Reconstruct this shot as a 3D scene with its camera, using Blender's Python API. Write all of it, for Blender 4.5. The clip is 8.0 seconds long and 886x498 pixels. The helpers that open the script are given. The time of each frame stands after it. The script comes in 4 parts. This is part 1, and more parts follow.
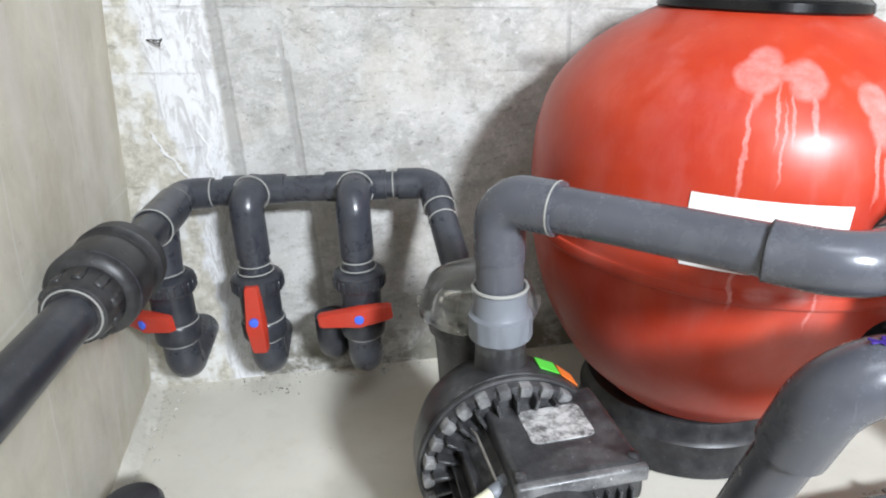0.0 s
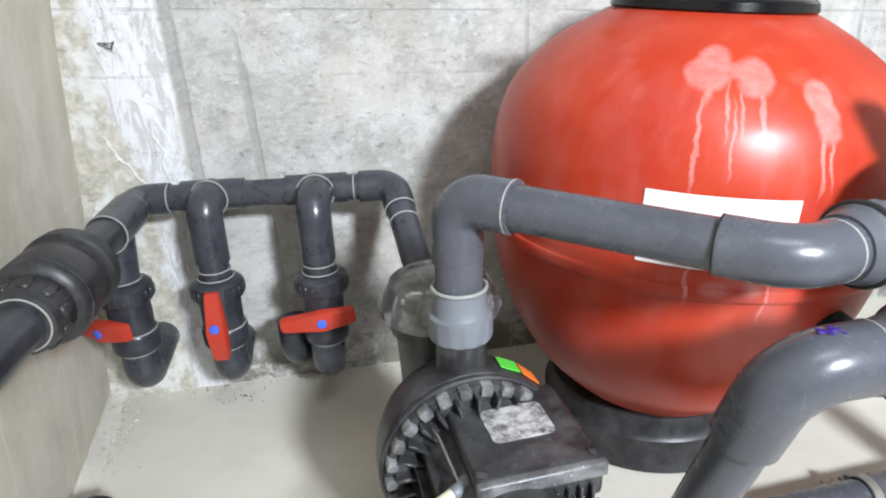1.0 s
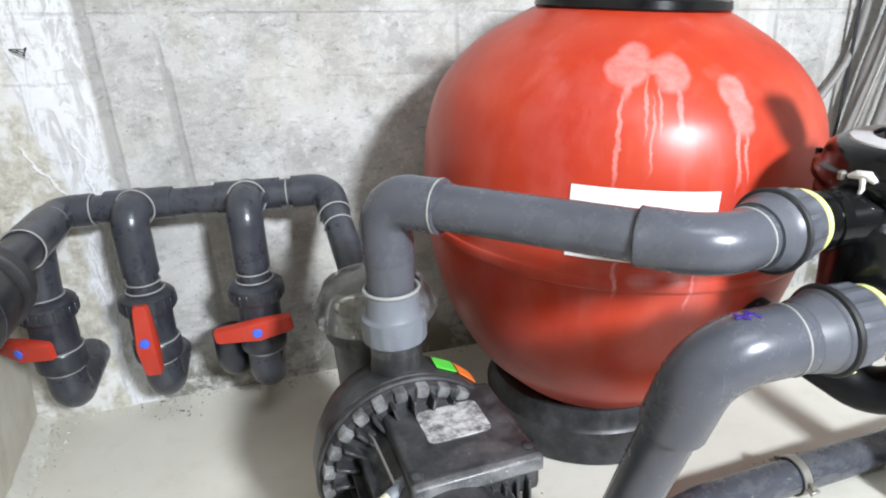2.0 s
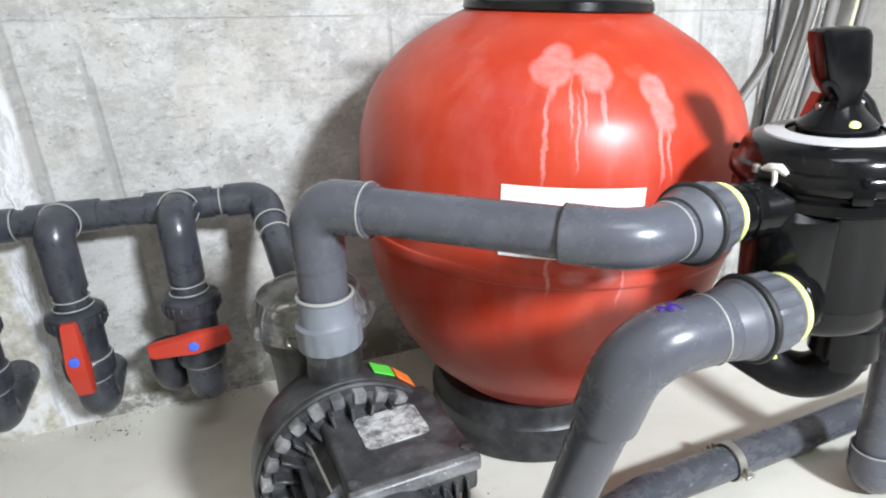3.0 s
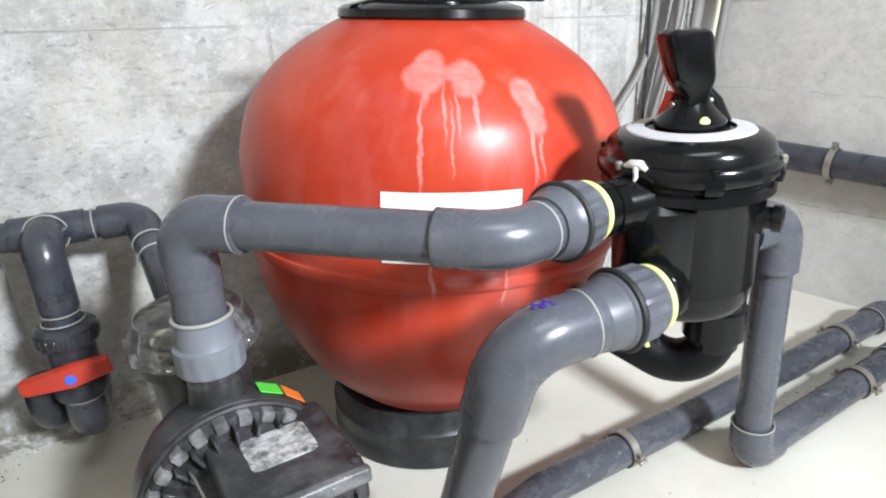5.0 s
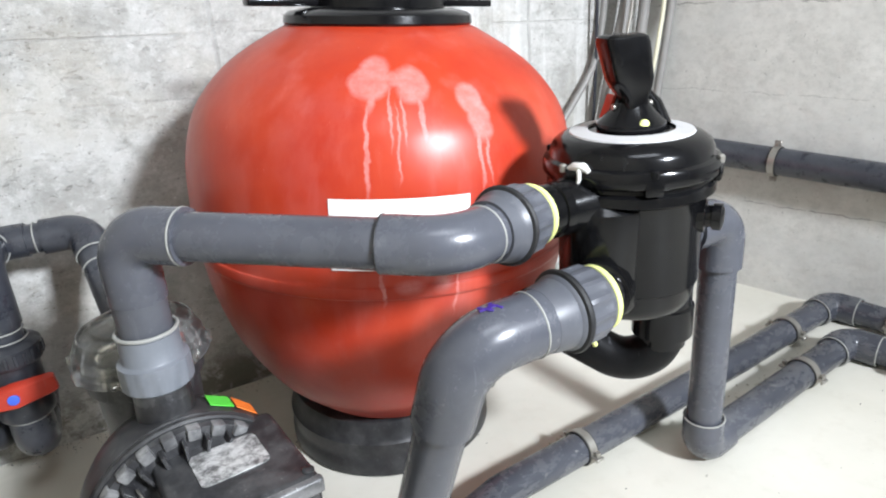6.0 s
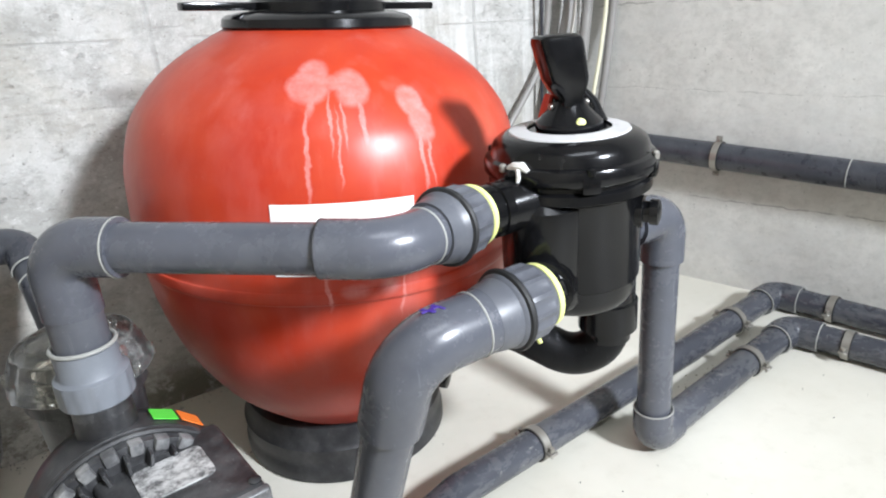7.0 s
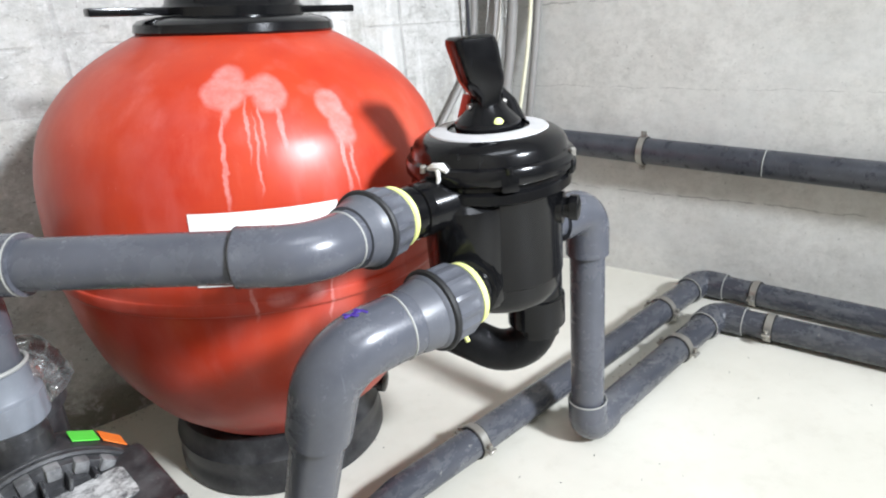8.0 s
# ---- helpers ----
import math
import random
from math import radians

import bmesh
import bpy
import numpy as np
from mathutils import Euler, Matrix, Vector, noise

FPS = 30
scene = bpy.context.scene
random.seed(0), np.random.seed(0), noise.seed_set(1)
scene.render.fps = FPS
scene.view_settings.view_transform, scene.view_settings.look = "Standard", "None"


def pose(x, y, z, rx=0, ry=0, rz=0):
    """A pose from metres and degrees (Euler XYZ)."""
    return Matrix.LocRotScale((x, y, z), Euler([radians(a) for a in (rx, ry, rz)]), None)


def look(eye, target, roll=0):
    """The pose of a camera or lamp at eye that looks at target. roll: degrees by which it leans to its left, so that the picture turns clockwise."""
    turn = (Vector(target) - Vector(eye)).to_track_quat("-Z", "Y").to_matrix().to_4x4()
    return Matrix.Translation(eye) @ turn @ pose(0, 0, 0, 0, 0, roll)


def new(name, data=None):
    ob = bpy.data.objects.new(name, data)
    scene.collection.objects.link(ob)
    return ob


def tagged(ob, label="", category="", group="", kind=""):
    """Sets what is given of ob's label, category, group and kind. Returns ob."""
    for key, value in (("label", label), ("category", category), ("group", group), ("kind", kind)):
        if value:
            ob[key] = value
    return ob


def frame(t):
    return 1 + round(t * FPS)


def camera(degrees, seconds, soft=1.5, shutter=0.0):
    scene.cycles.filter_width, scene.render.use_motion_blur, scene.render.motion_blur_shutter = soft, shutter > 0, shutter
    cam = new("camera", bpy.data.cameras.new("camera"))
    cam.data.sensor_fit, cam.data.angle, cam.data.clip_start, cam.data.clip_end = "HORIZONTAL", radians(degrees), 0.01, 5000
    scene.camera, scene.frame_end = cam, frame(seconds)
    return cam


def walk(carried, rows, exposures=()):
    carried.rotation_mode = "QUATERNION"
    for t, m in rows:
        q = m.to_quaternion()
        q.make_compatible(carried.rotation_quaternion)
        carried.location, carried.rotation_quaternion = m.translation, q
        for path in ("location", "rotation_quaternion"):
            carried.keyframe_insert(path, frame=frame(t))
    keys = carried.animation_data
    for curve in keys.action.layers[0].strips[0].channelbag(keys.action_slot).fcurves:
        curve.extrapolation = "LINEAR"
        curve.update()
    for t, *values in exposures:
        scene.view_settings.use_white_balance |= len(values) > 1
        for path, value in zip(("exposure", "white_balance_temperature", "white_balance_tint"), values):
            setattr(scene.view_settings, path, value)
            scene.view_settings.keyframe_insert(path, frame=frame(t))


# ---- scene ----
cam = camera(67.5, 8.0, soft=2.0)
PATH = [
    (0, (0.386, 0.495, 0.902), (0.187, 2.334, 0.141), -2.4),
    (0.5, (0.394, 0.496, 0.901), (0.237, 2.339, 0.141), -2.5),
    (1, (0.404, 0.497, 0.896), (0.291, 2.347, 0.142), -2.5),
    (1.5, (0.417, 0.5, 0.891), (0.377, 2.354, 0.141), -2.6),
    (3, (0.461, 0.498, 0.883), (0.636, 2.348, 0.143), -3.2),
    (3.5, (0.473, 0.498, 0.88), (0.715, 2.342, 0.144), -3.3),
    (4, (0.485, 0.495, 0.878), (0.795, 2.33, 0.146), -3.5),
    (4.5, (0.498, 0.494, 0.876), (0.868, 2.319, 0.147), -3.6),
    (6, (0.53, 0.487, 0.878), (1.057, 2.275, 0.154), -4.0),
    (6.5, (0.541, 0.482, 0.876), (1.124, 2.253, 0.154), -4.3),
    (7, (0.553, 0.478, 0.877), (1.188, 2.229, 0.15), -4.5),
    (7.5, (0.564, 0.473, 0.877), (1.266, 2.197, 0.146), -4.7),
    (8, (0.581, 0.465, 0.875), (1.361, 2.153, 0.14), -5.1),
]
walk(cam, [(t, look(eye, target, roll)) for t, eye, target, roll in PATH])

# ---- light ----
world = bpy.data.worlds.new("world")
scene.world = world
world.use_nodes = True
world.node_tree.nodes["Background"].inputs[0].default_value = (0.9, 0.95, 1.0, 1)
world.node_tree.nodes["Background"].inputs[1].default_value = 0.02
scene.view_settings.exposure = 0.0


def area_lamp(name, eye, target, w, h, power, colour, spread=180):
    d = bpy.data.lights.new(name, "AREA")
    d.shape, d.size, d.size_y, d.energy, d.color, d.spread = "RECTANGLE", w, h, power, colour, radians(spread)
    ob = new(name, d)
    ob.matrix_world = look(eye, target)
    return ob


area_lamp("work_lamp", (2.08, -1.36, 2.26), (0.78, 1.8, 0.52), 0.40, 0.40, 61, (0.85, 0.91, 1.0), 78)
# Unseen overhead fill, added to lift the dark parts of the room.
area_lamp("overhead_fill", (1.0, 0.30, 2.30), (1.0, 0.30, 0), 1.0, 0.5, 15, (0.85, 0.91, 1.0))


# ---- materials ----
class Mat:
    """A node material: small shorthands round one Principled shader."""

    def __init__(self, name, rough=0.5, metal=0.0):
        self.m = bpy.data.materials.new(name)
        self.m.use_nodes = True
        self.nt = self.m.node_tree
        self.b = self.nt.nodes["Principled BSDF"]
        self.b.inputs["Roughness"].default_value = rough
        self.b.inputs["Metallic"].default_value = metal
        self.co = self.nt.nodes.new("ShaderNodeTexCoord").outputs["Object"]

    def node(self, kind, **inputs):
        n = self.nt.nodes.new(kind)
        for key, v in inputs.items():
            self.put(n.inputs[key.replace("_", " ")], v)
        return n

    def put(self, socket, v):
        if isinstance(v, bpy.types.NodeSocket):
            self.nt.links.new(v, socket)
        else:
            socket.default_value = v

    def noise(self, scale, detail=5.0, rough=0.6, stretch=None, dist=0.0, shift=(0, 0, 0)):
        m = self.node("ShaderNodeMapping", Vector=self.co)
        m.inputs["Scale"].default_value = stretch or (1, 1, 1)
        m.inputs["Location"].default_value = shift
        return self.node("ShaderNodeTexNoise", Vector=m.outputs[0], Scale=scale, Detail=detail, Roughness=rough, Distortion=dist).outputs["Fac"]

    def ramp(self, fac, stops):
        n = self.node("ShaderNodeValToRGB", Fac=fac)
        e = n.color_ramp.elements
        while len(e) < len(stops):
            e.new(0.5)
        for k, (p, c) in zip(e, stops):
            k.position = p
            k.color = (c, c, c, 1) if isinstance(c, (int, float)) else (*c, 1)
        return n.outputs[0]

    def mix(self, fac, a, b, blend="MIX"):
        n = self.nt.nodes.new("ShaderNodeMix")
        n.data_type, n.blend_type = "RGBA", blend
        for s, v in ((n.inputs[0], fac), (n.inputs[6], a), (n.inputs[7], b)):
            self.put(s, (*v, 1) if isinstance(v, tuple) and len(v) == 3 else v)
        return n.outputs[2]

    def math(self, op, a, b=0.0, c=0.0):
        n = self.nt.nodes.new("ShaderNodeMath")
        n.operation = op
        for s, v in zip(n.inputs, (a, b, c)):
            self.put(s, v)
        return n.outputs[0]

    def bump(self, height, strength, distance=0.01):
        n = self.node("ShaderNodeBump", Height=height, Strength=strength, Distance=distance)
        self.put(self.b.inputs["Normal"], n.outputs[0])

    def colour(self, v):
        self.put(self.b.inputs["Base Color"], (*v, 1) if isinstance(v, tuple) and len(v) == 3 else v)
        return self.m

    def rough(self, v):
        self.put(self.b.inputs["Roughness"], v)

    def random(self):
        return self.nt.nodes.new("ShaderNodeObjectInfo").outputs["Random"]


def plastic(name, base, dust=(0.36, 0.37, 0.39), amount=0.35, rough=0.38, scratch=0.3):
    """Moulded plastic: slight mottling, a film of dust in patches, fine scratches."""
    m = Mat(name, rough)
    dark = tuple(c * 0.82 for c in base)
    col = m.mix(m.ramp(m.noise(9), [(0.35, 0), (0.65, 1)]), dark, base)
    film = m.math("MULTIPLY", m.ramp(m.noise(6, 5, 0.6), [(0.30, 0.3), (0.70, 1)]), m.ramp(m.noise(23, 8, 0.72), [(0.40, 0), (0.85, amount * 0.7)]))
    specks = m.ramp(m.noise(160, 3, 0.7), [(0.66, 0), (0.74, amount * 0.8)])
    col = m.mix(film, col, dust)
    col = m.mix(specks, col, dust)
    fine = m.ramp(m.noise(70, 4, 0.7, (1, 1, 0.06)), [(0.62, 0), (0.72, scratch * 0.4)])
    col = m.mix(fine, col, dust)
    m.rough(m.math("ADD", m.math("MULTIPLY", film, 0.6), rough))
    m.bump(m.noise(60, 4), 0.06, 0.003)
    return m.colour(col)


def concrete(name, light, dark, kind):
    m = Mat(name, 0.9)
    big = m.ramp(m.noise(2.2, 6, 0.6), [(0.3, 0), (0.7, 1)])
    mid = m.ramp(m.noise(9, 10, 0.72, None, 0.4), [(0.36, 0), (0.66, 1)])
    col = m.mix(big, dark, light)
    col = m.mix(m.math("MULTIPLY", mid, 0.55), col, tuple(min(1, c * 1.25) for c in light))
    pits = m.ramp(m.noise(55, 9, 0.75), [(0.56, 0), (0.68, 1)])
    blot = m.ramp(m.noise(5, 7, 0.65, None, 0.6, (3, 1, 2)), [(0.46, 0), (0.66, 1)])
    if kind == "rough":
        col = m.mix(m.math("MULTIPLY", m.math("MULTIPLY", pits, blot), 0.75), col, tuple(c * 0.38 for c in dark))
    if kind == "smooth":
        col = m.mix(m.math("MULTIPLY", m.ramp(m.noise(30, 10, 0.82, (1, 1, 1.4), 0, (3, 2, 2)), [(0.46, 0), (0.62, 1)]), 0.30), col, tuple(c * 0.62 for c in dark))
        col = m.mix(m.ramp(m.noise(95, 4, 0.7), [(0.66, 0), (0.70, 0.6)]), col, (0.12, 0.115, 0.10))
        col = m.mix(m.ramp(m.noise(70, 6, 0.75), [(0.66, 0), (0.72, 0.55)]), col, (0.16, 0.155, 0.14))
        col = m.mix(m.ramp(m.noise(30, 7, 0.8, (1, 1, 1), 0, (9, 1, 4)), [(0.62, 0), (0.70, 0.5)]), col, (0.66, 0.66, 0.65))
        col = m.mix(m.math("MULTIPLY", m.ramp(m.noise(22, 8, 0.75), [(0.55, 0), (0.75, 1)]), 0.3), col, tuple(c * 0.6 for c in dark))
        z = m.node("ShaderNodeSeparateXYZ", Vector=m.co).outputs[2]
        wander = m.math("MULTIPLY", m.math("SUBTRACT", m.noise(5, 6, 0.7), 0.5), 0.05)
        for c, w, k in ((0.80, 0.0022, 0.55), (0.262, 0.0018, 0.5), (0.565, 0.0012, 0.35)):
            near = m.math("LESS_THAN", m.math("ABSOLUTE", m.math("ADD", m.math("SUBTRACT", z, c), wander)), w)
            broken = m.ramp(m.noise(13, 4, 0.6, (1, 1, 1), 0, (c * 9, 3, 1)), [(0.42, 0), (0.52, 1)])
            col = m.mix(m.math("MULTIPLY", m.math("MULTIPLY", near, broken), k), col, (0.15, 0.145, 0.13))
        col = m.mix(m.math("MULTIPLY", m.ramp(m.noise(3.2, 8, 0.7, (1, 0.5, 1.6), 0.5, (1, 8, 3)), [(0.47, 0), (0.62, 1)]), 0.4), col, (0.58, 0.58, 0.56))
    if kind == "runs":
        z = m.node("ShaderNodeSeparateXYZ", Vector=m.co).outputs[2]
        y = m.node("ShaderNodeSeparateXYZ", Vector=m.co).outputs[1]
        for v, c, w in ((z, 0.505, 0.003), (y, 1.52, 0.002), (y, 1.25, 0.002)):
            near = m.math("LESS_THAN", m.math("ABSOLUTE", m.math("ADD", m.math("SUBTRACT", v, c), m.math("MULTIPLY", m.math("SUBTRACT", m.noise(9, 4), 0.5), 0.015))), w)
            col = m.mix(m.math("MULTIPLY", near, 0.32), col, (0.75, 0.74, 0.70))
        runs = m.ramp(m.noise(14, 5, 0.6, (1, 1, 0.08)), [(0.45, 0), (0.72, 1)])
        col = m.mix(m.math("MULTIPLY", runs, 0.42), col, (0.72, 0.70, 0.66))
        col = m.mix(m.ramp(m.noise(80, 5, 0.75), [(0.64, 0), (0.70, 0.5)]), col, (0.22, 0.20, 0.15))
        col = m.mix(m.math("MULTIPLY", m.ramp(m.noise(7, 9, 0.72, (1, 1, 0.6), 0.5, (2, 6, 1)), [(0.48, 0), (0.58, 1)]), 0.45), col, (0.60, 0.57, 0.50))
        col = m.mix(m.math("MULTIPLY", m.ramp(m.noise(6, 6, 0.6, (1, 1, 0.45), 0.4, (5, 2, 0)), [(0.5, 0), (0.72, 1)]), 0.5), col, (0.40, 0.35, 0.25))
    m.bump(m.math("ADD", m.noise(38, 9, 0.7), m.math("MULTIPLY", pits, -0.5)), 0.55 if kind == "rough" else 0.25, 0.006)
    return m.colour(col)




def back_wall_material():
    """Skimmed concrete with fine pits, board joints, a fibrous lime bloom beside the corner and beige damp patches."""
    m = Mat("pitted concrete", 0.9)
    sep = m.node("ShaderNodeSeparateXYZ", Vector=m.co)
    x, _, z = sep.outputs

    def step(v, lo, hi):
        n = m.node("ShaderNodeMapRange", Value=v, From_Min=lo, From_Max=hi)
        n.interpolation_type = "SMOOTHSTEP"
        return n.outputs[0]

    def times(a, b):
        return m.math("MULTIPLY", a, b)

    def less(a):
        return m.math("SUBTRACT", 1.0, a)

    def plus(a, b):
        return m.math("ADD", a, b)

    def band(v, lo, hi, soft):
        return times(step(v, lo - soft, lo + soft), less(step(v, hi - soft, hi + soft)))

    def line(v, w):
        """A thin line where v passes zero."""
        return less(step(m.math("ABSOLUTE", v), w * 0.4, w))

    wob = times(m.math("SUBTRACT", m.noise(7, 5, 0.65), 0.5), 0.10)
    jag = times(m.math("SUBTRACT", m.noise(30, 5, 0.7), 0.5), 0.05)
    xs = plus(x, wob)
    # skim coat: broad clouds, paler islands with broken edges, greyer worn ground
    col = m.mix(m.ramp(m.noise(2.6, 7, 0.62), [(0.34, 0), (0.64, 1)]), (0.35, 0.343, 0.318), (0.48, 0.472, 0.447))
    skim = m.ramp(m.noise(6, 11, 0.78, (1, 1, 1.2), 0.15, (1, 5, 2)), [(0.46, 0), (0.56, 1)])
    bare = less(skim)
    col = m.mix(times(skim, 0.45), col, (0.60, 0.595, 0.575))
    mottle = m.ramp(m.noise(34, 11, 0.84, (0.8, 0.8, 1.3), 0.2, (5, 3, 1)), [(0.44, 0), (0.60, 1)])
    col = m.mix(times(mottle, plus(times(bare, 0.45), 0.18)), col, (0.27, 0.265, 0.245))
    chalk = m.ramp(m.noise(42, 9, 0.8, None, 0, (2, 8, 6)), [(0.52, 0), (0.64, 1)])
    col = m.mix(times(chalk, 0.40), col, (0.70, 0.695, 0.675))
    col = m.mix(times(m.ramp(m.noise(26, 9, 0.78, (0.8, 0.8, 1.5)), [(0.42, 0), (0.66, 1)]), times(bare, 0.55)), col, (0.34, 0.335, 0.315))
    scratch = m.ramp(m.noise(56, 8, 0.82, (0.6, 0.6, 1.4), 0.3, (7, 7, 3)), [(0.575, 0), (0.625, 1)])
    zone = m.ramp(m.noise(3.4, 5, 0.6, None, 0.4, (8, 2, 5)), [(0.40, 0.12), (0.60, 1)])
    col = m.mix(times(times(scratch, zone), plus(times(bare, 0.55), 0.25)), col, (0.16, 0.155, 0.14))
    pits = m.ramp(m.noise(110, 4, 0.7, (0.7, 0.7, 1.1)), [(0.63, 0), (0.68, 1)])
    col = m.mix(times(pits, 0.7), col, (0.15, 0.145, 0.13))
    flecks = m.ramp(m.noise(75, 4, 0.7, (0.8, 0.8, 1.2), 0, (3, 9, 5)), [(0.66, 0), (0.70, 1)])
    col = m.mix(times(flecks, 0.6), col, (0.78, 0.78, 0.77))
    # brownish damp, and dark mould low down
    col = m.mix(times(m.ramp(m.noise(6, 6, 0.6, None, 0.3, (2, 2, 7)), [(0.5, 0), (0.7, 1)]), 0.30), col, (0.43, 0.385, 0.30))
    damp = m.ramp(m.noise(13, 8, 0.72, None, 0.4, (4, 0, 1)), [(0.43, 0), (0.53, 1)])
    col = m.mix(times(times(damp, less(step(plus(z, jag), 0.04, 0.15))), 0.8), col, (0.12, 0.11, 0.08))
    # pale runs near the far corner
    runs = m.ramp(m.noise(16, 5, 0.6, (1, 1, 0.06), 0, (2, 1, 0)), [(0.48, 0), (0.66, 1)])
    col = m.mix(times(times(runs, step(xs, 0.75, 1.05)), 0.65), col, (0.74, 0.74, 0.72))
    # beside the corner: sandy render, then lime bloom in downward fibres
    sandy = m.mix(m.ramp(m.noise(48, 6, 0.75), [(0.40, 0), (0.62, 1)]), (0.40, 0.375, 0.31), (0.60, 0.575, 0.50))
    sandy = m.mix(m.ramp(m.noise(10, 6, 0.6, None, 0, (6, 1, 3)), [(0.52, 0), (0.60, 0.8)]), sandy, (0.72, 0.72, 0.70))
    col = m.mix(less(step(x, -0.225, -0.212)), col, sandy)
    left_edge = plus(xs, m.math("MULTIPLY", m.math("SUBTRACT", z, 0.52), 0.03))
    left_edge = plus(left_edge, times(less(step(plus(z, jag), 0.58, 0.66)), -0.03))
    bloom = times(step(left_edge, -0.345, -0.325), less(step(plus(x, times(jag, 0.3)), -0.226, -0.214)))
    col = m.mix(times(bloom, 0.8), col, m.mix(m.noise(9, 6, 0.65, (1, 1, 0.4)), (0.44, 0.44, 0.45), (0.58, 0.58, 0.585)))
    fibre = m.ramp(m.noise(40, 9, 0.76, (1, 1, 0.22), 1.2), [(0.46, 0), (0.54, 1)])
    web = m.ramp(m.math("ABSOLUTE", m.math("SUBTRACT", m.noise(26, 6, 0.7, (1, 1, 0.30), 0.8, (4, 4, 9)), 0.5)), [(0.012, 1), (0.035, 0)])
    col = m.mix(times(bloom, times(m.math("MAXIMUM", fibre, web), 0.8)), col, (0.76, 0.765, 0.775))
    # white crystal veins that creep down across the bloom
    bend = plus(times(m.math("SUBTRACT", m.noise(9, 6, 0.68), 0.5), 0.07), times(jag, 0.2))
    veins = None
    for x0, slope, lo, hi in ((-0.325, 0.55, 0.47, 0.62), (-0.262, 0.10, 0.47, 0.62)):
        v = plus(plus(m.math("SUBTRACT", x, x0), m.math("MULTIPLY", m.math("SUBTRACT", z, 0.55), slope)), bend)
        k = times(line(v, 0.0042), band(z, lo, hi, 0.01))
        veins = k if veins is None else m.math("MAXIMUM", veins, k)
    col = m.mix(times(veins, 0.75), col, (0.80, 0.80, 0.80))
    # joints between the boards
    edge = plus(plus(x, times(jag, 0.14)), m.math("MULTIPLY", m.math("SUBTRACT", z, 0.6), 0.02))
    joints = times(band(edge, -0.214, -0.190, 0.004), 0.75)
    for c, w, k in ((0.515, 0.004, 0.8), (1.32, 0.004, 0.8), (0.93, 0.003, 0.6)):
        joints = m.math("MAXIMUM", joints, times(times(band(plus(x, times(jag, 0.1)), c - w, c + w, 0.003), m.ramp(m.noise(9, 4, 0.6, None, 0, (c, 2, 2)), [(0.40, 0.2), (0.55, 1)])), k))
    slit_x = plus(plus(x, m.math("MULTIPLY", m.math("SUBTRACT", z, 0.6), 0.035)), times(jag, 0.12))
    slit = times(band(slit_x, -0.083, -0.066, 0.004), less(step(z, 0.78, 0.82)))
    slit = times(slit, less(times(step(z, 0.70, 0.80), step(slit_x, -0.075, -0.070))))
    joints = m.math("MAXIMUM", joints, times(slit, 0.8))
    for c, k in ((0.829, 0.45), (0.70, 0.2)):
        level = plus(plus(m.math("SUBTRACT", z, c), m.math("MULTIPLY", m.math("SUBTRACT", x, 0.45), 0.05)), times(jag, 0.18))
        joints = m.math("MAXIMUM", joints, times(times(line(level, 0.004), m.ramp(m.noise(7, 4, 0.6, None, 0, (c, 7, 2)), [(0.42, 0), (0.55, 1)])), k))
    col = m.mix(times(joints, 0.7), col, (0.29, 0.285, 0.27))
    grain = plus(m.noise(45, 9, 0.75), times(scratch, -0.5))
    m.bump(plus(plus(grain, times(joints, -1.5)), times(veins, 1.0)), 0.55, 0.006)
    return m.colour(col)


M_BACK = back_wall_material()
M_MORTAR = concrete("pale mortar", (0.66, 0.64, 0.575), (0.50, 0.48, 0.41), "rough")
M_LEFT = concrete("stained concrete", (0.61, 0.58, 0.49), (0.44, 0.40, 0.31), "runs")
M_RIGHT = concrete("smooth concrete", (0.59, 0.58, 0.545), (0.48, 0.47, 0.435), "smooth")
M_CEIL = concrete("ceiling concrete", (0.6, 0.59, 0.57), (0.45, 0.44, 0.42), "smooth")


def floor_material():
    m = Mat("floor paint", 0.55)
    col = m.mix(m.ramp(m.noise(2.5, 5), [(0.35, 0), (0.65, 1)]), (0.62, 0.595, 0.515), (0.70, 0.675, 0.595))
    col = m.mix(m.math("MULTIPLY", m.ramp(m.noise(17, 8, 0.7), [(0.52, 0), (0.75, 1)]), 0.35), col, (0.50, 0.47, 0.39))
    col = m.mix(m.ramp(m.noise(75, 3, 0.6), [(0.74, 0), (0.77, 0.8)]), col, (0.1, 0.095, 0.085))
    m.rough(m.ramp(m.noise(8, 4), [(0.3, 0.38), (0.7, 0.65)]))
    m.bump(m.noise(22, 6), 0.12, 0.004)
    return m.colour(col)


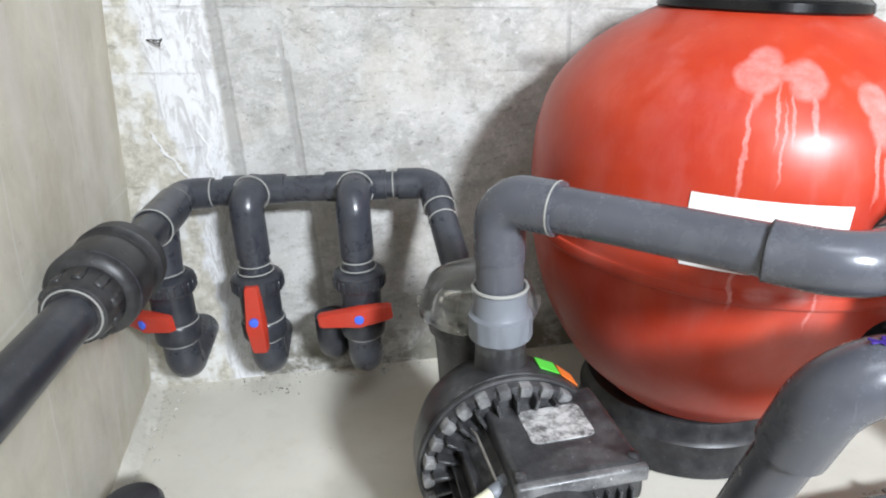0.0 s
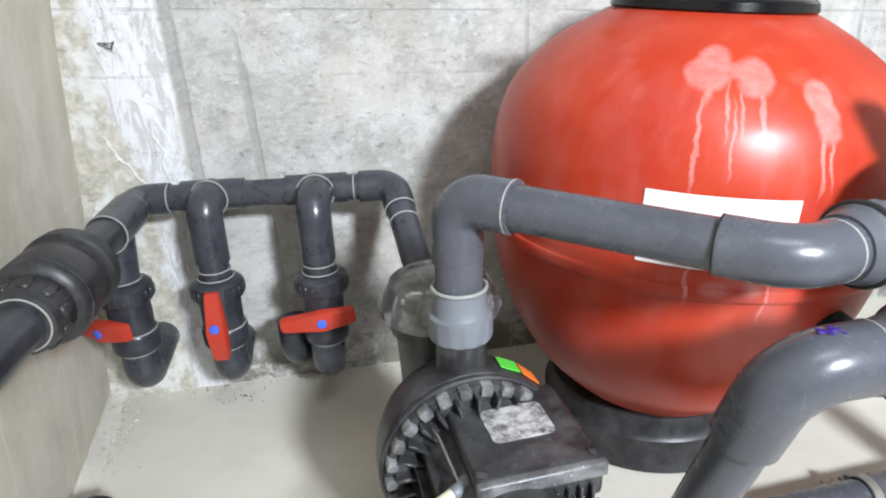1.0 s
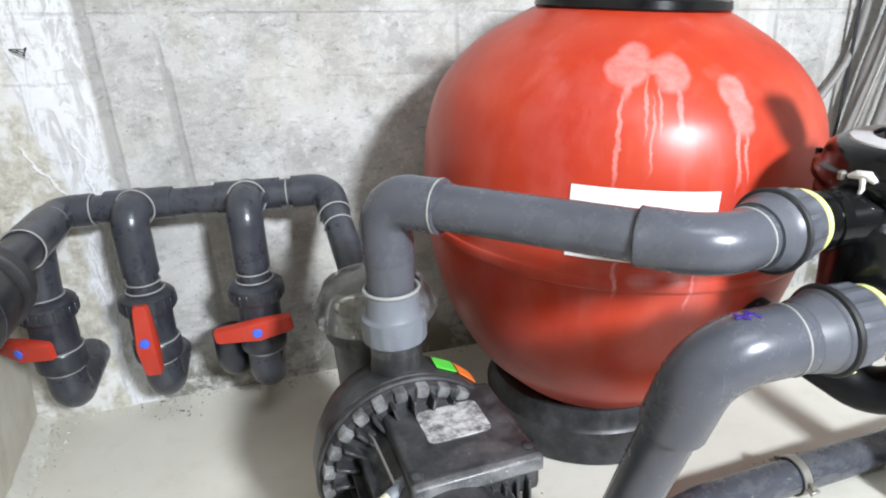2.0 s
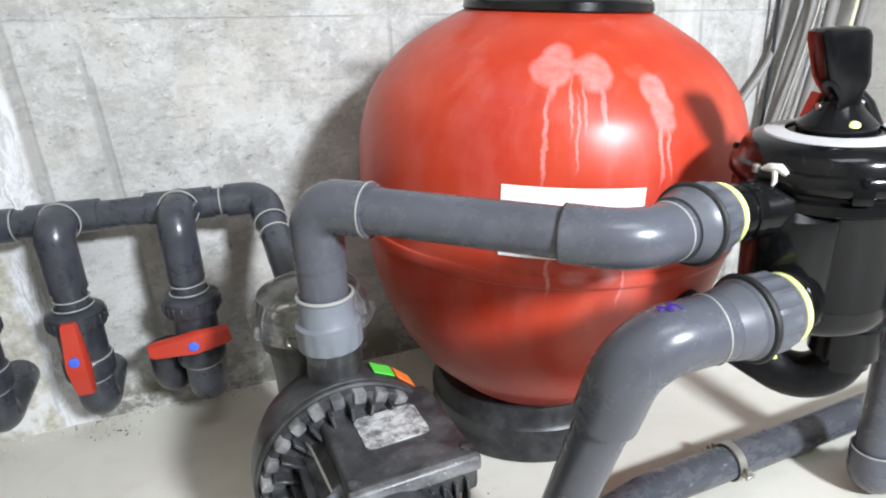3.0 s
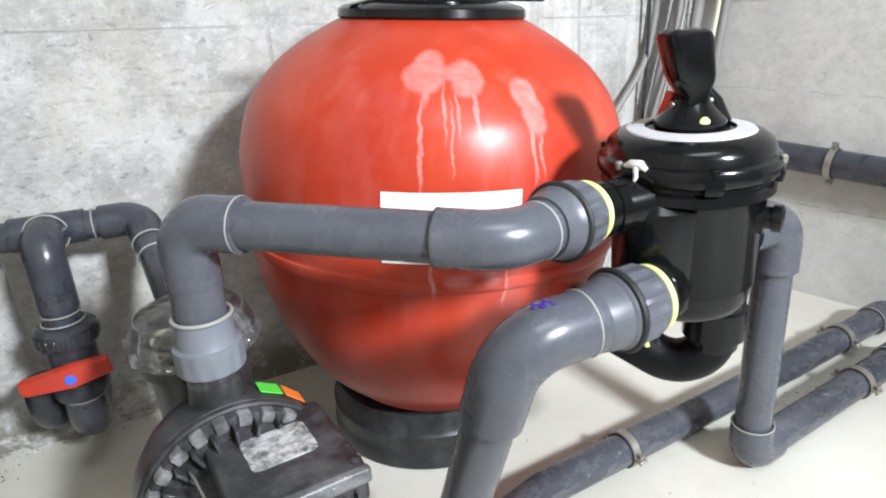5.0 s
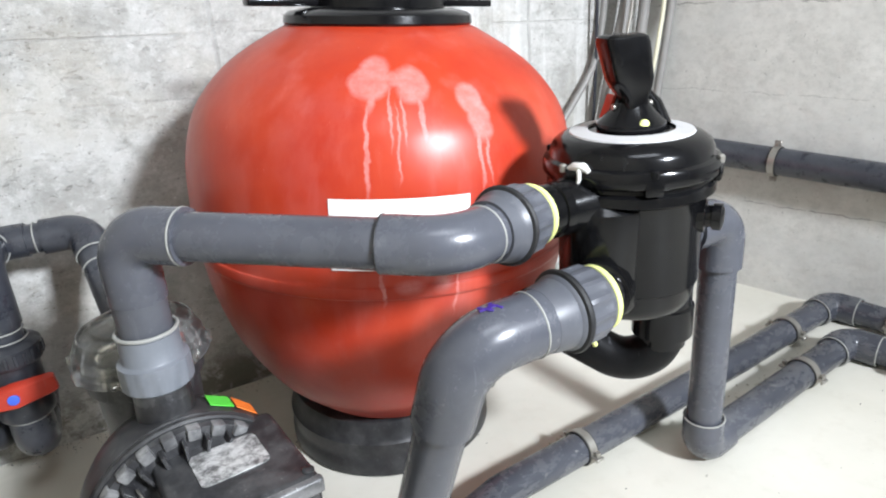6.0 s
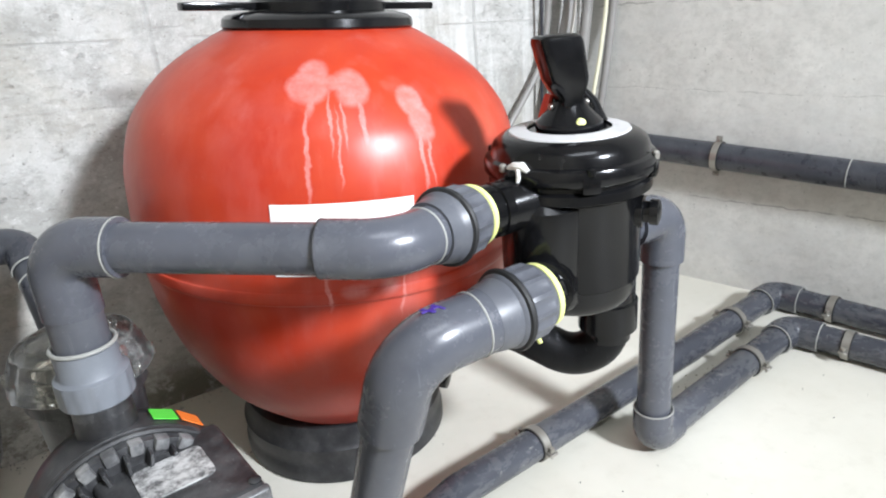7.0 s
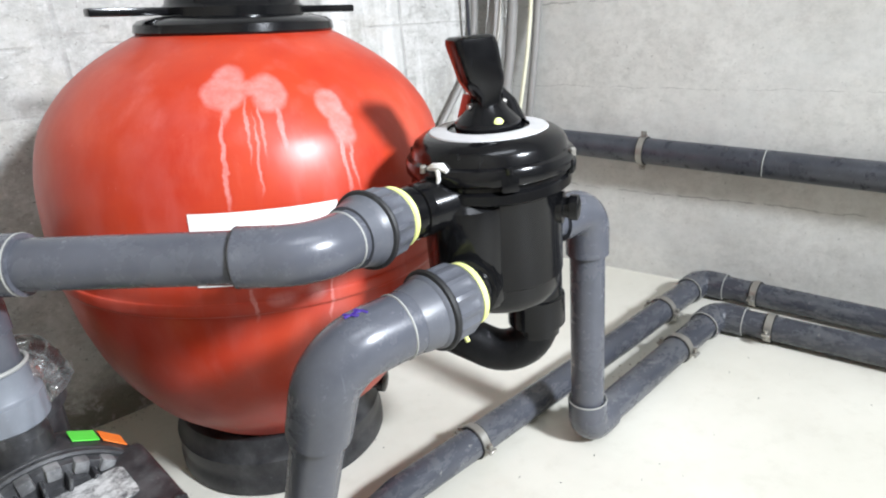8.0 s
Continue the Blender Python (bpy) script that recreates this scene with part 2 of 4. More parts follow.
def scuffed_material():
    """Dark pvc lying on a floor: a thin grey film, fine pale rubs and spatters of paint."""
    m = Mat("scuffed floor pipe", 0.3)
    col = m.mix(m.ramp(m.noise(4, 5), [(0.35, 0), (0.65, 1)]), (0.040, 0.043, 0.053), (0.066, 0.070, 0.084))
    film = m.ramp(m.noise(38, 8, 0.75, (0.35, 0.35, 1)), [(0.48, 0), (0.74, 0.30)])
    rubs = m.ramp(m.noise(70, 6, 0.8, (0.3, 1.3, 1), 0.3), [(0.63, 0), (0.69, 0.65)])
    drops = m.ramp(m.noise(150, 3, 0.6), [(0.72, 0), (0.75, 0.8)])
    where = m.ramp(m.noise(5, 4, 0.6, None, 0, (4, 4, 1)), [(0.45, 0.15), (0.62, 1)])
    col = m.mix(film, col, (0.30, 0.30, 0.29))
    col = m.mix(m.math("MULTIPLY", rubs, where), col, (0.48, 0.47, 0.43))
    col = m.mix(m.math("MULTIPLY", drops, where), col, (0.60, 0.58, 0.52))
    m.rough(m.math("ADD", m.math("MULTIPLY", film, 0.9), 0.24))
    m.bump(m.noise(60, 4), 0.06, 0.003)
    return m.colour(col)


M_FLOOR = floor_material()
M_PIPE = plastic("grey pvc", (0.078, 0.082, 0.098), amount=0.15, rough=0.26)
M_PIPE_OLD = plastic("dusty dark pvc", (0.036, 0.039, 0.049), amount=0.28, rough=0.27)
M_VALVE = plastic("dark valve plastic", (0.023, 0.025, 0.032), amount=0.28, rough=0.28)
M_NUT = plastic("light grey pvc nut", (0.165, 0.178, 0.20), amount=0.35, rough=0.42)
M_UNION = plastic("mid grey pvc union", (0.078, 0.082, 0.096), amount=0.3, rough=0.38)
M_BLACK = plastic("black plastic", (0.004, 0.004, 0.0045), amount=0.03, rough=0.16, scratch=0.05)
M_BLACK.node_tree.nodes["Principled BSDF"].inputs["Specular IOR Level"].default_value = 0.30
M_BLACK_DUSTY = plastic("dusty black plastic", (0.014, 0.014, 0.016), (0.30, 0.30, 0.29), 0.40, 0.40)
M_MOTOR = plastic("black motor housing", (0.020, 0.020, 0.022), (0.34, 0.34, 0.34), 0.55, 0.30)
# Dusty grey of the collar teeth, and the highlight painted on the cover's edge.
M_TOOTH_GLINT = plastic("dusty grey plastic and edge glint", (0.085, 0.085, 0.087), (0.60, 0.60, 0.59), 1.3, 0.30)
M_SCUFFED = scuffed_material()
M_RUBBER = plastic("rubber ring", (0.01, 0.01, 0.011), amount=0.05, rough=0.6)
M_RED = plastic("red handle plastic", (0.50, 0.035, 0.015), (0.5, 0.3, 0.25), 0.2, 0.40)
M_BLUE = plastic("blue cap plastic", (0.06, 0.14, 0.72), amount=0.05, rough=0.4)
M_GLUE = plastic("pale glue bead", (0.30, 0.30, 0.28), (0.5, 0.5, 0.46), 0.7, 0.55)
M_TAPE = plastic("yellow thread tape", (0.74, 0.77, 0.27), (0.85, 0.85, 0.6), 0.3, 0.6)
M_STEEL = plastic("zinc steel", (0.40, 0.385, 0.35), (0.16, 0.12, 0.08), 0.7, 0.35)
M_STEEL.node_tree.nodes["Principled BSDF"].inputs["Metallic"].default_value = 0.7
M_WHITE = plastic("white paper", (0.78, 0.77, 0.74), (0.5, 0.48, 0.45), 0.25, 0.7)


def plate_material():
    m = Mat("scuffed aluminium", 0.45, 0.3)
    worn = m.ramp(m.noise(55, 8, 0.75), [(0.40, 0), (0.58, 1)])
    col = m.mix(worn, (0.12, 0.12, 0.12), (0.62, 0.62, 0.61))
    m.bump(m.noise(90, 4), 0.1, 0.002)
    return m.colour(col)


M_PLATE = plate_material()
M_GREEN = plastic("green sticker", (0.10, 0.62, 0.06), amount=0.1, rough=0.5)
M_ORANGE = plastic("orange sticker", (0.85, 0.20, 0.03), amount=0.1, rough=0.5)
M_CABLE = plastic("cream cable", (0.70, 0.68, 0.50), amount=0.2, rough=0.5)
M_HOSE = plastic("grey hose", (0.25, 0.24, 0.225), amount=0.3, rough=0.45)
M_INK = plastic("violet ink", (0.05, 0.02, 0.25), amount=0.05, rough=0.5)
M_PORT = plastic("dull black plastic", (0.004, 0.004, 0.0045), amount=0.05, rough=0.42)
M_PORT.node_tree.nodes["Principled BSDF"].inputs["Specular IOR Level"].default_value = 0.14
M_RING_LABEL = plastic("grey paper", (0.50, 0.49, 0.485), (0.25, 0.25, 0.25), 0.5, 0.6)
M_WEB = plastic("dark debris", (0.04, 0.035, 0.03), amount=0.3, rough=0.8)


def clear_material():
    """Thin clear plastic: seen through, with gloss that grows at a slant, and a little haze."""
    m = Mat("clear lid plastic", 0.1)
    clear = m.node("ShaderNodeBsdfTransparent", Color=(0.93, 0.93, 0.91, 1))
    gloss = m.node("ShaderNodeBsdfGlossy", Color=(1, 1, 1, 1), Roughness=0.09)
    haze = m.node("ShaderNodeBsdfDiffuse", Color=(0.7, 0.7, 0.69, 1))
    slant = m.node("ShaderNodeFresnel", IOR=1.5).outputs[0]
    a = m.node("ShaderNodeMixShader", Fac=m.ramp(m.noise(40, 5), [(0.4, 0.06), (0.75, 0.20)]))
    m.nt.links.new(clear.outputs[0], a.inputs[1])
    m.nt.links.new(haze.outputs[0], a.inputs[2])
    b = m.node("ShaderNodeMixShader", Fac=slant)
    m.nt.links.new(a.outputs[0], b.inputs[1])
    m.nt.links.new(gloss.outputs[0], b.inputs[2])
    m.nt.links.new(b.outputs[0], m.nt.nodes["Material Output"].inputs[0])
    return m.m


M_CLEAR = clear_material()


# ---- shape helpers ----
V = Vector


def part(name, bm, material, parent=None, label="", smooth=True):
    """Links a bmesh as one mesh object, under a thing or a part."""
    me = bpy.data.meshes.new(name)
    bmesh.ops.recalc_face_normals(bm, faces=bm.faces[:])
    if smooth:
        for f in bm.faces:
            f.smooth = True
        for e in bm.edges:
            if len(e.link_faces) == 2 and e.calc_face_angle(0) > radians(38):
                e.smooth = False
    bm.to_mesh(me)
    bm.free()
    me.materials.append(material)
    ob = new(name, me)
    if parent is not None:
        ob.parent = parent
    if label:
        tagged(ob, label)
    return ob


def thing(name, label, category, group="", at=(0, 0, 0)):
    ob = new(name)
    ob.location = at
    ob.empty_display_size = 0.05
    return tagged(ob, label, category, group)


def rounded(pts, radius):
    """A polyline with its inner corners rounded to arcs."""
    pts = [V(p) for p in pts]
    out = [pts[0]]
    for a, b, c in zip(pts, pts[1:], pts[2:]):
        u, w = (a - b).normalized(), (c - b).normalized()
        half = u.angle(w) / 2
        if half > radians(88):
            out.append(b)
            continue
        cut = min(radius / math.tan(half), (a - b).length * 0.48, (c - b).length * 0.48)
        r = cut * math.tan(half)
        mid = b + (u + w).normalized() * (r / math.sin(half))
        p, q = b + u * cut - mid, b + w * cut - mid
        whole = p.angle(q)
        n = max(3, int(math.degrees(whole) / 9))
        axis = p.cross(q).normalized()
        out += [mid + Matrix.Rotation(whole * k / n, 3, axis) @ p for k in range(n + 1)]
    return out + [pts[-1]]


def sweep(bm, pts, r, seg=28, caps=True):
    """A round bar along points; r is a number or a list, one for each point."""
    pts = [V(p) for p in pts]
    rs = r if isinstance(r, (list, tuple)) else [r] * len(pts)
    side = None
    rings = []
    for i, p in enumerate(pts):
        d = (pts[min(i + 1, len(pts) - 1)] - pts[max(i - 1, 0)])
        if i > 0 and i < len(pts) - 1:
            d = (pts[i + 1] - p).normalized() + (p - pts[i - 1]).normalized()
        if d.length < 1e-9:
            d = pts[-1] - pts[0]
        d.normalize()
        if side is None:
            side = d.orthogonal().normalized()
        side = (side - d * side.dot(d)).normalized()
        up = d.cross(side)
        rings.append([bm.verts.new(p + (side * math.cos(a) + up * math.sin(a)) * rs[i]) for a in [2 * math.pi * k / seg for k in range(seg)]])
    for a, b in zip(rings, rings[1:]):
        for k in range(seg):
            bm.faces.new((a[k], a[(k + 1) % seg], b[(k + 1) % seg], b[k]))
    if caps:
        bm.faces.new(rings[0])
        bm.faces.new(rings[-1])
    return bm


def turned(a, b, profile, seg=32, bm=None, ribs=0, depth=0.0):
    """A turned shape on the line from a to b: profile rows of (metres along, radius)."""
    bm = bm or bmesh.new()
    a, b = V(a), V(b)
    d = (b - a).normalized()
    side = d.orthogonal().normalized()
    up = d.cross(side)
    rings = []
    if ribs:
        seg = ribs * 4
    for s, r, *flag in profile:
        rings.append([bm.verts.new(a + d * s + (side * math.cos(2 * math.pi * k / seg) + up * math.sin(2 * math.pi * k / seg)) * (max(r, 1e-4) - (depth if flag and k % 4 > 1 else 0))) for k in range(seg)])
    for p, q in zip(rings, rings[1:]):
        for k in range(seg):
            bm.faces.new((p[k], p[(k + 1) % seg], q[(k + 1) % seg], q[k]))
    bm.faces.new(rings[0])
    bm.faces.new(rings[-1])
    return bm


def pipe_bm(pts, r, bend=0.0):
    return sweep(bmesh.new(), rounded(pts, bend) if bend else pts, r)


def torus_bm(centre, axis, R, r, seg=36, small=8, bm=None):
    bm = bm or bmesh.new()
    d = V(axis).normalized()
    s = d.orthogonal().normalized()
    u = d.cross(s)
    rings = []
    for k in range(seg):
        t = 2 * math.pi * k / seg
        o = s * math.cos(t) + u * math.sin(t)
        rings.append([bm.verts.new(V(centre) + o * (R + r * math.cos(q)) + d * r * math.sin(q)) for q in [2 * math.pi * j / small for j in range(small)]])
    for k in range(seg):
        p, q = rings[k], rings[(k + 1) % seg]
        for j in range(small):
            bm.faces.new((p[j], p[(j + 1) % small], q[(j + 1) % small], q[j]))
    return bm


def box_bm(size, m=Matrix(), bevel=0.004, segs=2, bm=None):
    """A box with rounded edges, placed by the matrix m."""
    b = bmesh.new()
    bmesh.ops.create_cube(b, size=1)
    bmesh.ops.scale(b, vec=size, verts=b.verts[:])
    if bevel:
        bmesh.ops.bevel(b, geom=b.edges[:], offset=bevel, segments=segs, profile=0.6, affect="EDGES")
    bmesh.ops.transform(b, matrix=m, verts=b.verts[:])
    if bm is None:
        return b
    tmp = bpy.data.meshes.new("tmp")
    b.to_mesh(tmp)
    b.free()
    bm.from_mesh(tmp)
    bpy.data.meshes.remove(tmp)
    return bm


def plate_bm(w, h, thick, corner, m):
    """A thin plate with rounded corners, lying on the plane of m."""
    bm = bmesh.new()
    rim = []
    for sx, sy, a0 in ((1, 1, 0), (-1, 1, 90), (-1, -1, 180), (1, -1, 270)):
        for k in range(5):
            a = radians(a0 + 22.5 * k)
            rim.append((sx * (w / 2 - corner) + corner * math.cos(a), sy * (h / 2 - corner) + corner * math.sin(a)))
    lo = [bm.verts.new(m @ V((x, y, 0))) for x, y in rim]
    hi = [bm.verts.new(m @ V((x, y, thick))) for x, y in rim]
    bm.faces.new(hi)
    bm.faces.new(lo)
    for k in range(len(rim)):
        n = (k + 1) % len(rim)
        bm.faces.new((lo[k], lo[n], hi[n], hi[k]))
    return bm


def facing(origin, ahead, up=(0, 0, 1)):
    """A matrix at origin whose y axis points ahead and whose z axis leans to up."""
    y = V(ahead).normalized()
    x = y.cross(V(up)).normalized()
    z = x.cross(y)
    return Matrix.Translation(origin) @ Matrix((x, y, z)).transposed().to_4x4()


def along(a, b, s):
    return V(a) + (V(b) - V(a)).normalized() * s


def bead(name, a, b, s, r, parent, material=None, thick=0.0016, label=""):
    """A thin ring of glue or rubber round a pipe, s metres from a towards b."""
    return part(name, torus_bm(along(a, b, s), V(b) - V(a), r, thick), material or M_GLUE, parent, label)


def elbow(parent, a, corner, b, r, arm, mat, name="elbow", bend=0.045, lip=True):
    """A socketed bend: a swept body with two collars, arm metres from the corner each way."""
    c = V(corner)
    u, w = (V(a) - c).normalized(), (V(b) - c).normalized()
    path = rounded([c + u * arm, c, c + w * arm], bend)
    bm = sweep(bmesh.new(), path, r)
    return part(name, bm, mat, parent)


def union(parent, a, b, r, mat, at=0.5, ribs=14, name="union"):
    """A union between a and b: a plain collar, a rubber ring, and a chunky ribbed nut beyond it."""
    L = (V(b) - V(a)).length
    d = (V(b) - V(a)).normalized()
    rows = [(0, r * 0.86), (0.16, r * 0.92), (at - 0.11, r * 0.945), (at - 0.08, r * 1.0), (at - 0.04, r * 1.03), (at, r * 0.96), (at + 0.04, r * 1.02), (at + 0.06, r * 1.04, 1), (0.84, r * 1.02, 1), (0.87, r * 0.98), (0.94, r * 0.92), (1, r * 0.82)]
    bm = turned(a, b, [(row[0] * L, *row[1:]) for row in rows], ribs=ribs, depth=r * 0.075)
    ob = part(name, bm, mat, parent)
    part("seal_ring", torus_bm(V(a) + (V(b) - V(a)) * at, d, r * 1.03, r * 0.105), M_RUBBER, ob, "black rubber seal ring")
    return ob


def clamp(parent, centre, axis, r, up=(0, 0, 1), name="pipe_clamp"):
    """A steel pipe clip: a band in two halves with ears and screws."""
    d = V(axis).normalized()
    u = (V(up) - d * V(up).dot(d)).normalized()
    s = d.cross(u)
    bm = turned(V(centre) - d * 0.009, V(centre) + d * 0.009, [(0, r + 0.001), (0.001, r + 0.0035), (0.017, r + 0.0035), (0.018, r + 0.001)])
    ob = part(name, bm, M_STEEL, parent, "zinc-plated steel pipe clip")
    part("rubber_lining", turned(V(centre) - d * 0.011, V(centre) + d * 0.011, [(0, r), (0, r + 0.0018), (0.022, r + 0.0018), (0.022, r)]), M_RUBBER, ob)
    for k in (-1, 1):
        e = V(centre) + s * k * (r + 0.010)
        ear = box_bm((0.016, 0.018, 0.0055), facing(e, d, u), 0.001, 1)
        part("ear", ear, M_STEEL, ob)
        part("screw", turned(e - u * 0.011, e + u * 0.013, [(0, 0.0028), (0.019, 0.0028), (0.0192, 0.0055), (0.024, 0.005)], 8), M_STEEL, ob)
    return ob


# ---- room ----
CL, CR = V((-0.455, 1.796, 0)), V((1.72, 2.298, 0))
LEFT_DIR, RIGHT_DIR = V((0.29, -0.957, 0)).normalized(), V((0.447, -0.894, 0)).normalized()
FL, FR = CL + LEFT_DIR * 3.6, CR + RIGHT_DIR * 4.6
TOP = 2.4


def wall(name, a, b, material, label, thick=0.15, lean=0.0):
    """A wall whose inner face runs from a to b, its thickness on the far side; lean: metres inward for each metre up."""
    a, b = V(a), V(b)
    d = (b - a).normalized()
    n = V((0, 0, 1)).cross(d)
    bm = bmesh.new()
    L = (b - a).length
    nx, nz = max(2, int(L / 0.05)), int(TOP / 0.06)
    grid = [[bm.verts.new(a + d * (L * i / nx) + V((0, 0, TOP * k / nz)) - n * (lean * (TOP * k / nz - 0.30)) - n * 0.0035 * (noise.noise(V((i * 0.35, k * 0.35, len(name)))))) for k in range(nz + 1)] for i in range(nx + 1)]
    for i in range(nx):
        for k in range(nz):
            bm.faces.new((grid[i][k], grid[i + 1][k], grid[i + 1][k + 1], grid[i][k + 1]))
    back = [bm.verts.new(p + n * thick) for p in (a, b, b + V((0, 0, TOP)), a + V((0, 0, TOP)))]
    bm.faces.new(back)
    return tagged(part(name, bm, material), label, "wall", kind="structure")


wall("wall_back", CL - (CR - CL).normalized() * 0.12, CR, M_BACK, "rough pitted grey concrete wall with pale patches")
wall("wall_left", FL, CL, M_LEFT, "brown-stained grey concrete wall with pale runs", lean=0.09)
wall("wall_right", CR, FR, M_RIGHT, "smooth light grey concrete wall")
wall("wall_front", FR, FL, M_RIGHT, "plain grey concrete wall")


def slab(name, z0, z1, material, label, category):
    bm = bmesh.new()
    bmesh.ops.create_cube(bm, size=1)
    bmesh.ops.scale(bm, vec=(6.5, 6.5, z1 - z0), verts=bm.verts[:])
    bmesh.ops.translate(bm, vec=(1.5, 0.3, (z0 + z1) / 2), verts=bm.verts[:])
    return tagged(part(name, bm, material, smooth=False), label, category, kind="structure")


slab("floor", -0.15, 0.0, M_FLOOR, "cream painted concrete floor with dirt specks", "floor")
slab("ceiling", TOP, TOP + 0.15, M_CEIL, "plain grey concrete ceiling", "ceiling")

# ---- sand filter ----
TX, TY = 0.748, 1.705
LEANING = Matrix.Translation((0, 0, 0.1)) @ Matrix.Rotation(radians(4), 4, "Y") @ Matrix.Translation((0, 0, -0.1))


def tank_material():
    m = Mat("red gelcoat", 0.30)
    col = m.mix(m.ramp(m.noise(5, 5), [(0.35, 0), (0.65, 1)]), (0.35, 0.024, 0.010), (0.44, 0.046, 0.015))
    pale = (0.64, 0.33, 0.31)
    sep = m.node("ShaderNodeSeparateXYZ", Vector=m.co)
    x, y, z = sep.outputs
    ang = m.math("ARCTAN2", x, m.math("MULTIPLY", y, -1.0))
    wob = m.math("MULTIPLY", m.math("SUBTRACT", m.noise(26, 4), 0.5), 0.07)
    az = m.math("ADD", ang, wob)

    def blob(a, zc, ra, rz, edge=0.25):
        p = m.math("DIVIDE", m.math("SUBTRACT", az, a), ra)
        q = m.math("DIVIDE", m.math("SUBTRACT", z, zc), rz)
        d = m.math("SQRT", m.math("ADD", m.math("MULTIPLY", p, p), m.math("MULTIPLY", q, q)))
        return m.math("SMOOTH_MIN", m.math("MAXIMUM", m.math("DIVIDE", m.math("SUBTRACT", 1.0, d), edge), 0.0), 1.0, 0.1)

    rows = STAINS
    mask = None
    for r in rows:
        b = blob(*r)
        mask = b if mask is None else m.math("MAXIMUM", mask, b)
    thin = m.ramp(m.noise(60, 5, 0.7), [(0.3, 0.45), (0.7, 1.0)])
    col = m.mix(m.math("MULTIPLY", m.math("MULTIPLY", mask, thin), 0.54), col, pale)
    chalk = m.math("MULTIPLY", m.ramp(m.noise(7, 6, 0.65, (1, 1, 0.5)), [(0.50, 0), (0.78, 1)]), 0.14)
    col = m.mix(chalk, col, pale)
    scuff = m.ramp(m.noise(48, 5, 0.75, (1, 1, 0.5)), [(0.68, 0), (0.76, 0.5)])
    col = m.mix(scuff, col, pale)
    low = m.math("MULTIPLY", m.ramp(m.noise(20, 5, 0.6, (1, 1, 0.06)), [(0.55, 0), (0.75, 1)]), 0.10)
    col = m.mix(low, col, pale)
    m.rough(m.math("ADD", m.math("MULTIPLY", chalk, 0.8), m.ramp(m.noise(11, 5), [(0.3, 0.30), (0.7, 0.42)])))
    m.b.inputs["Specular IOR Level"].default_value = 0.38
    m.bump(m.noise(12, 3), 0.05, 0.01)
    return m.colour(col)


# azimuth (radians from the tank's front), height, half widths, softness
STAINS = [
    (-0.28, 0.760, 0.115, 0.026, 0.3), (-0.25, 0.776, 0.105, 0.020, 0.35), (-0.15, 0.764, 0.09, 0.012, 0.5), (-0.060, 0.757, 0.105, 0.027, 0.3), (0.225, 0.735, 0.075, 0.024, 0.3), (0.245, 0.708, 0.068, 0.034, 0.35),
    (-0.287, 0.675, 0.013, 0.085, 0.5), (-0.275, 0.745, 0.03, 0.03, 0.6), (-0.185, 0.715, 0.010, 0.05, 0.5), (-0.12, 0.715, 0.010, 0.04, 0.5), (-0.033, 0.72, 0.016, 0.04, 0.5), (-0.15, 0.68, 0.008, 0.06, 0.5),
    (0.215, 0.665, 0.012, 0.065, 0.5), (0.255, 0.67, 0.010, 0.06, 0.5), (-0.23, 0.475, 0.012, 0.04, 0.5), (-0.12, 0.472, 0.07, 0.014, 0.8), (0.02, 0.475, 0.06, 0.018, 0.8), (0.09, 0.46, 0.01, 0.05, 0.6),
]
M_TANK = tank_material()


def eased(knots, n=4):
    """A smooth profile through knots (Catmull-Rom)."""
    out = []
    for i in range(len(knots) - 1):
        a, b, c, d = (V((*knots[max(0, min(len(knots) - 1, i + k))], 0)) for k in (-1, 0, 1, 2))
        for k in range(n):
            u = k / n
            v = 0.5 * (2 * b + (c - a) * u + (2 * a - 5 * b + 4 * c - d) * u * u + (3 * b - a - 3 * c + d) * u ** 3)
            out.append((v.x, v.y))
    return out + [knots[-1]]


def vertical(profile, at, seg=64):
    return turned((at[0], at[1], 0), (at[0], at[1], 1), profile, seg)


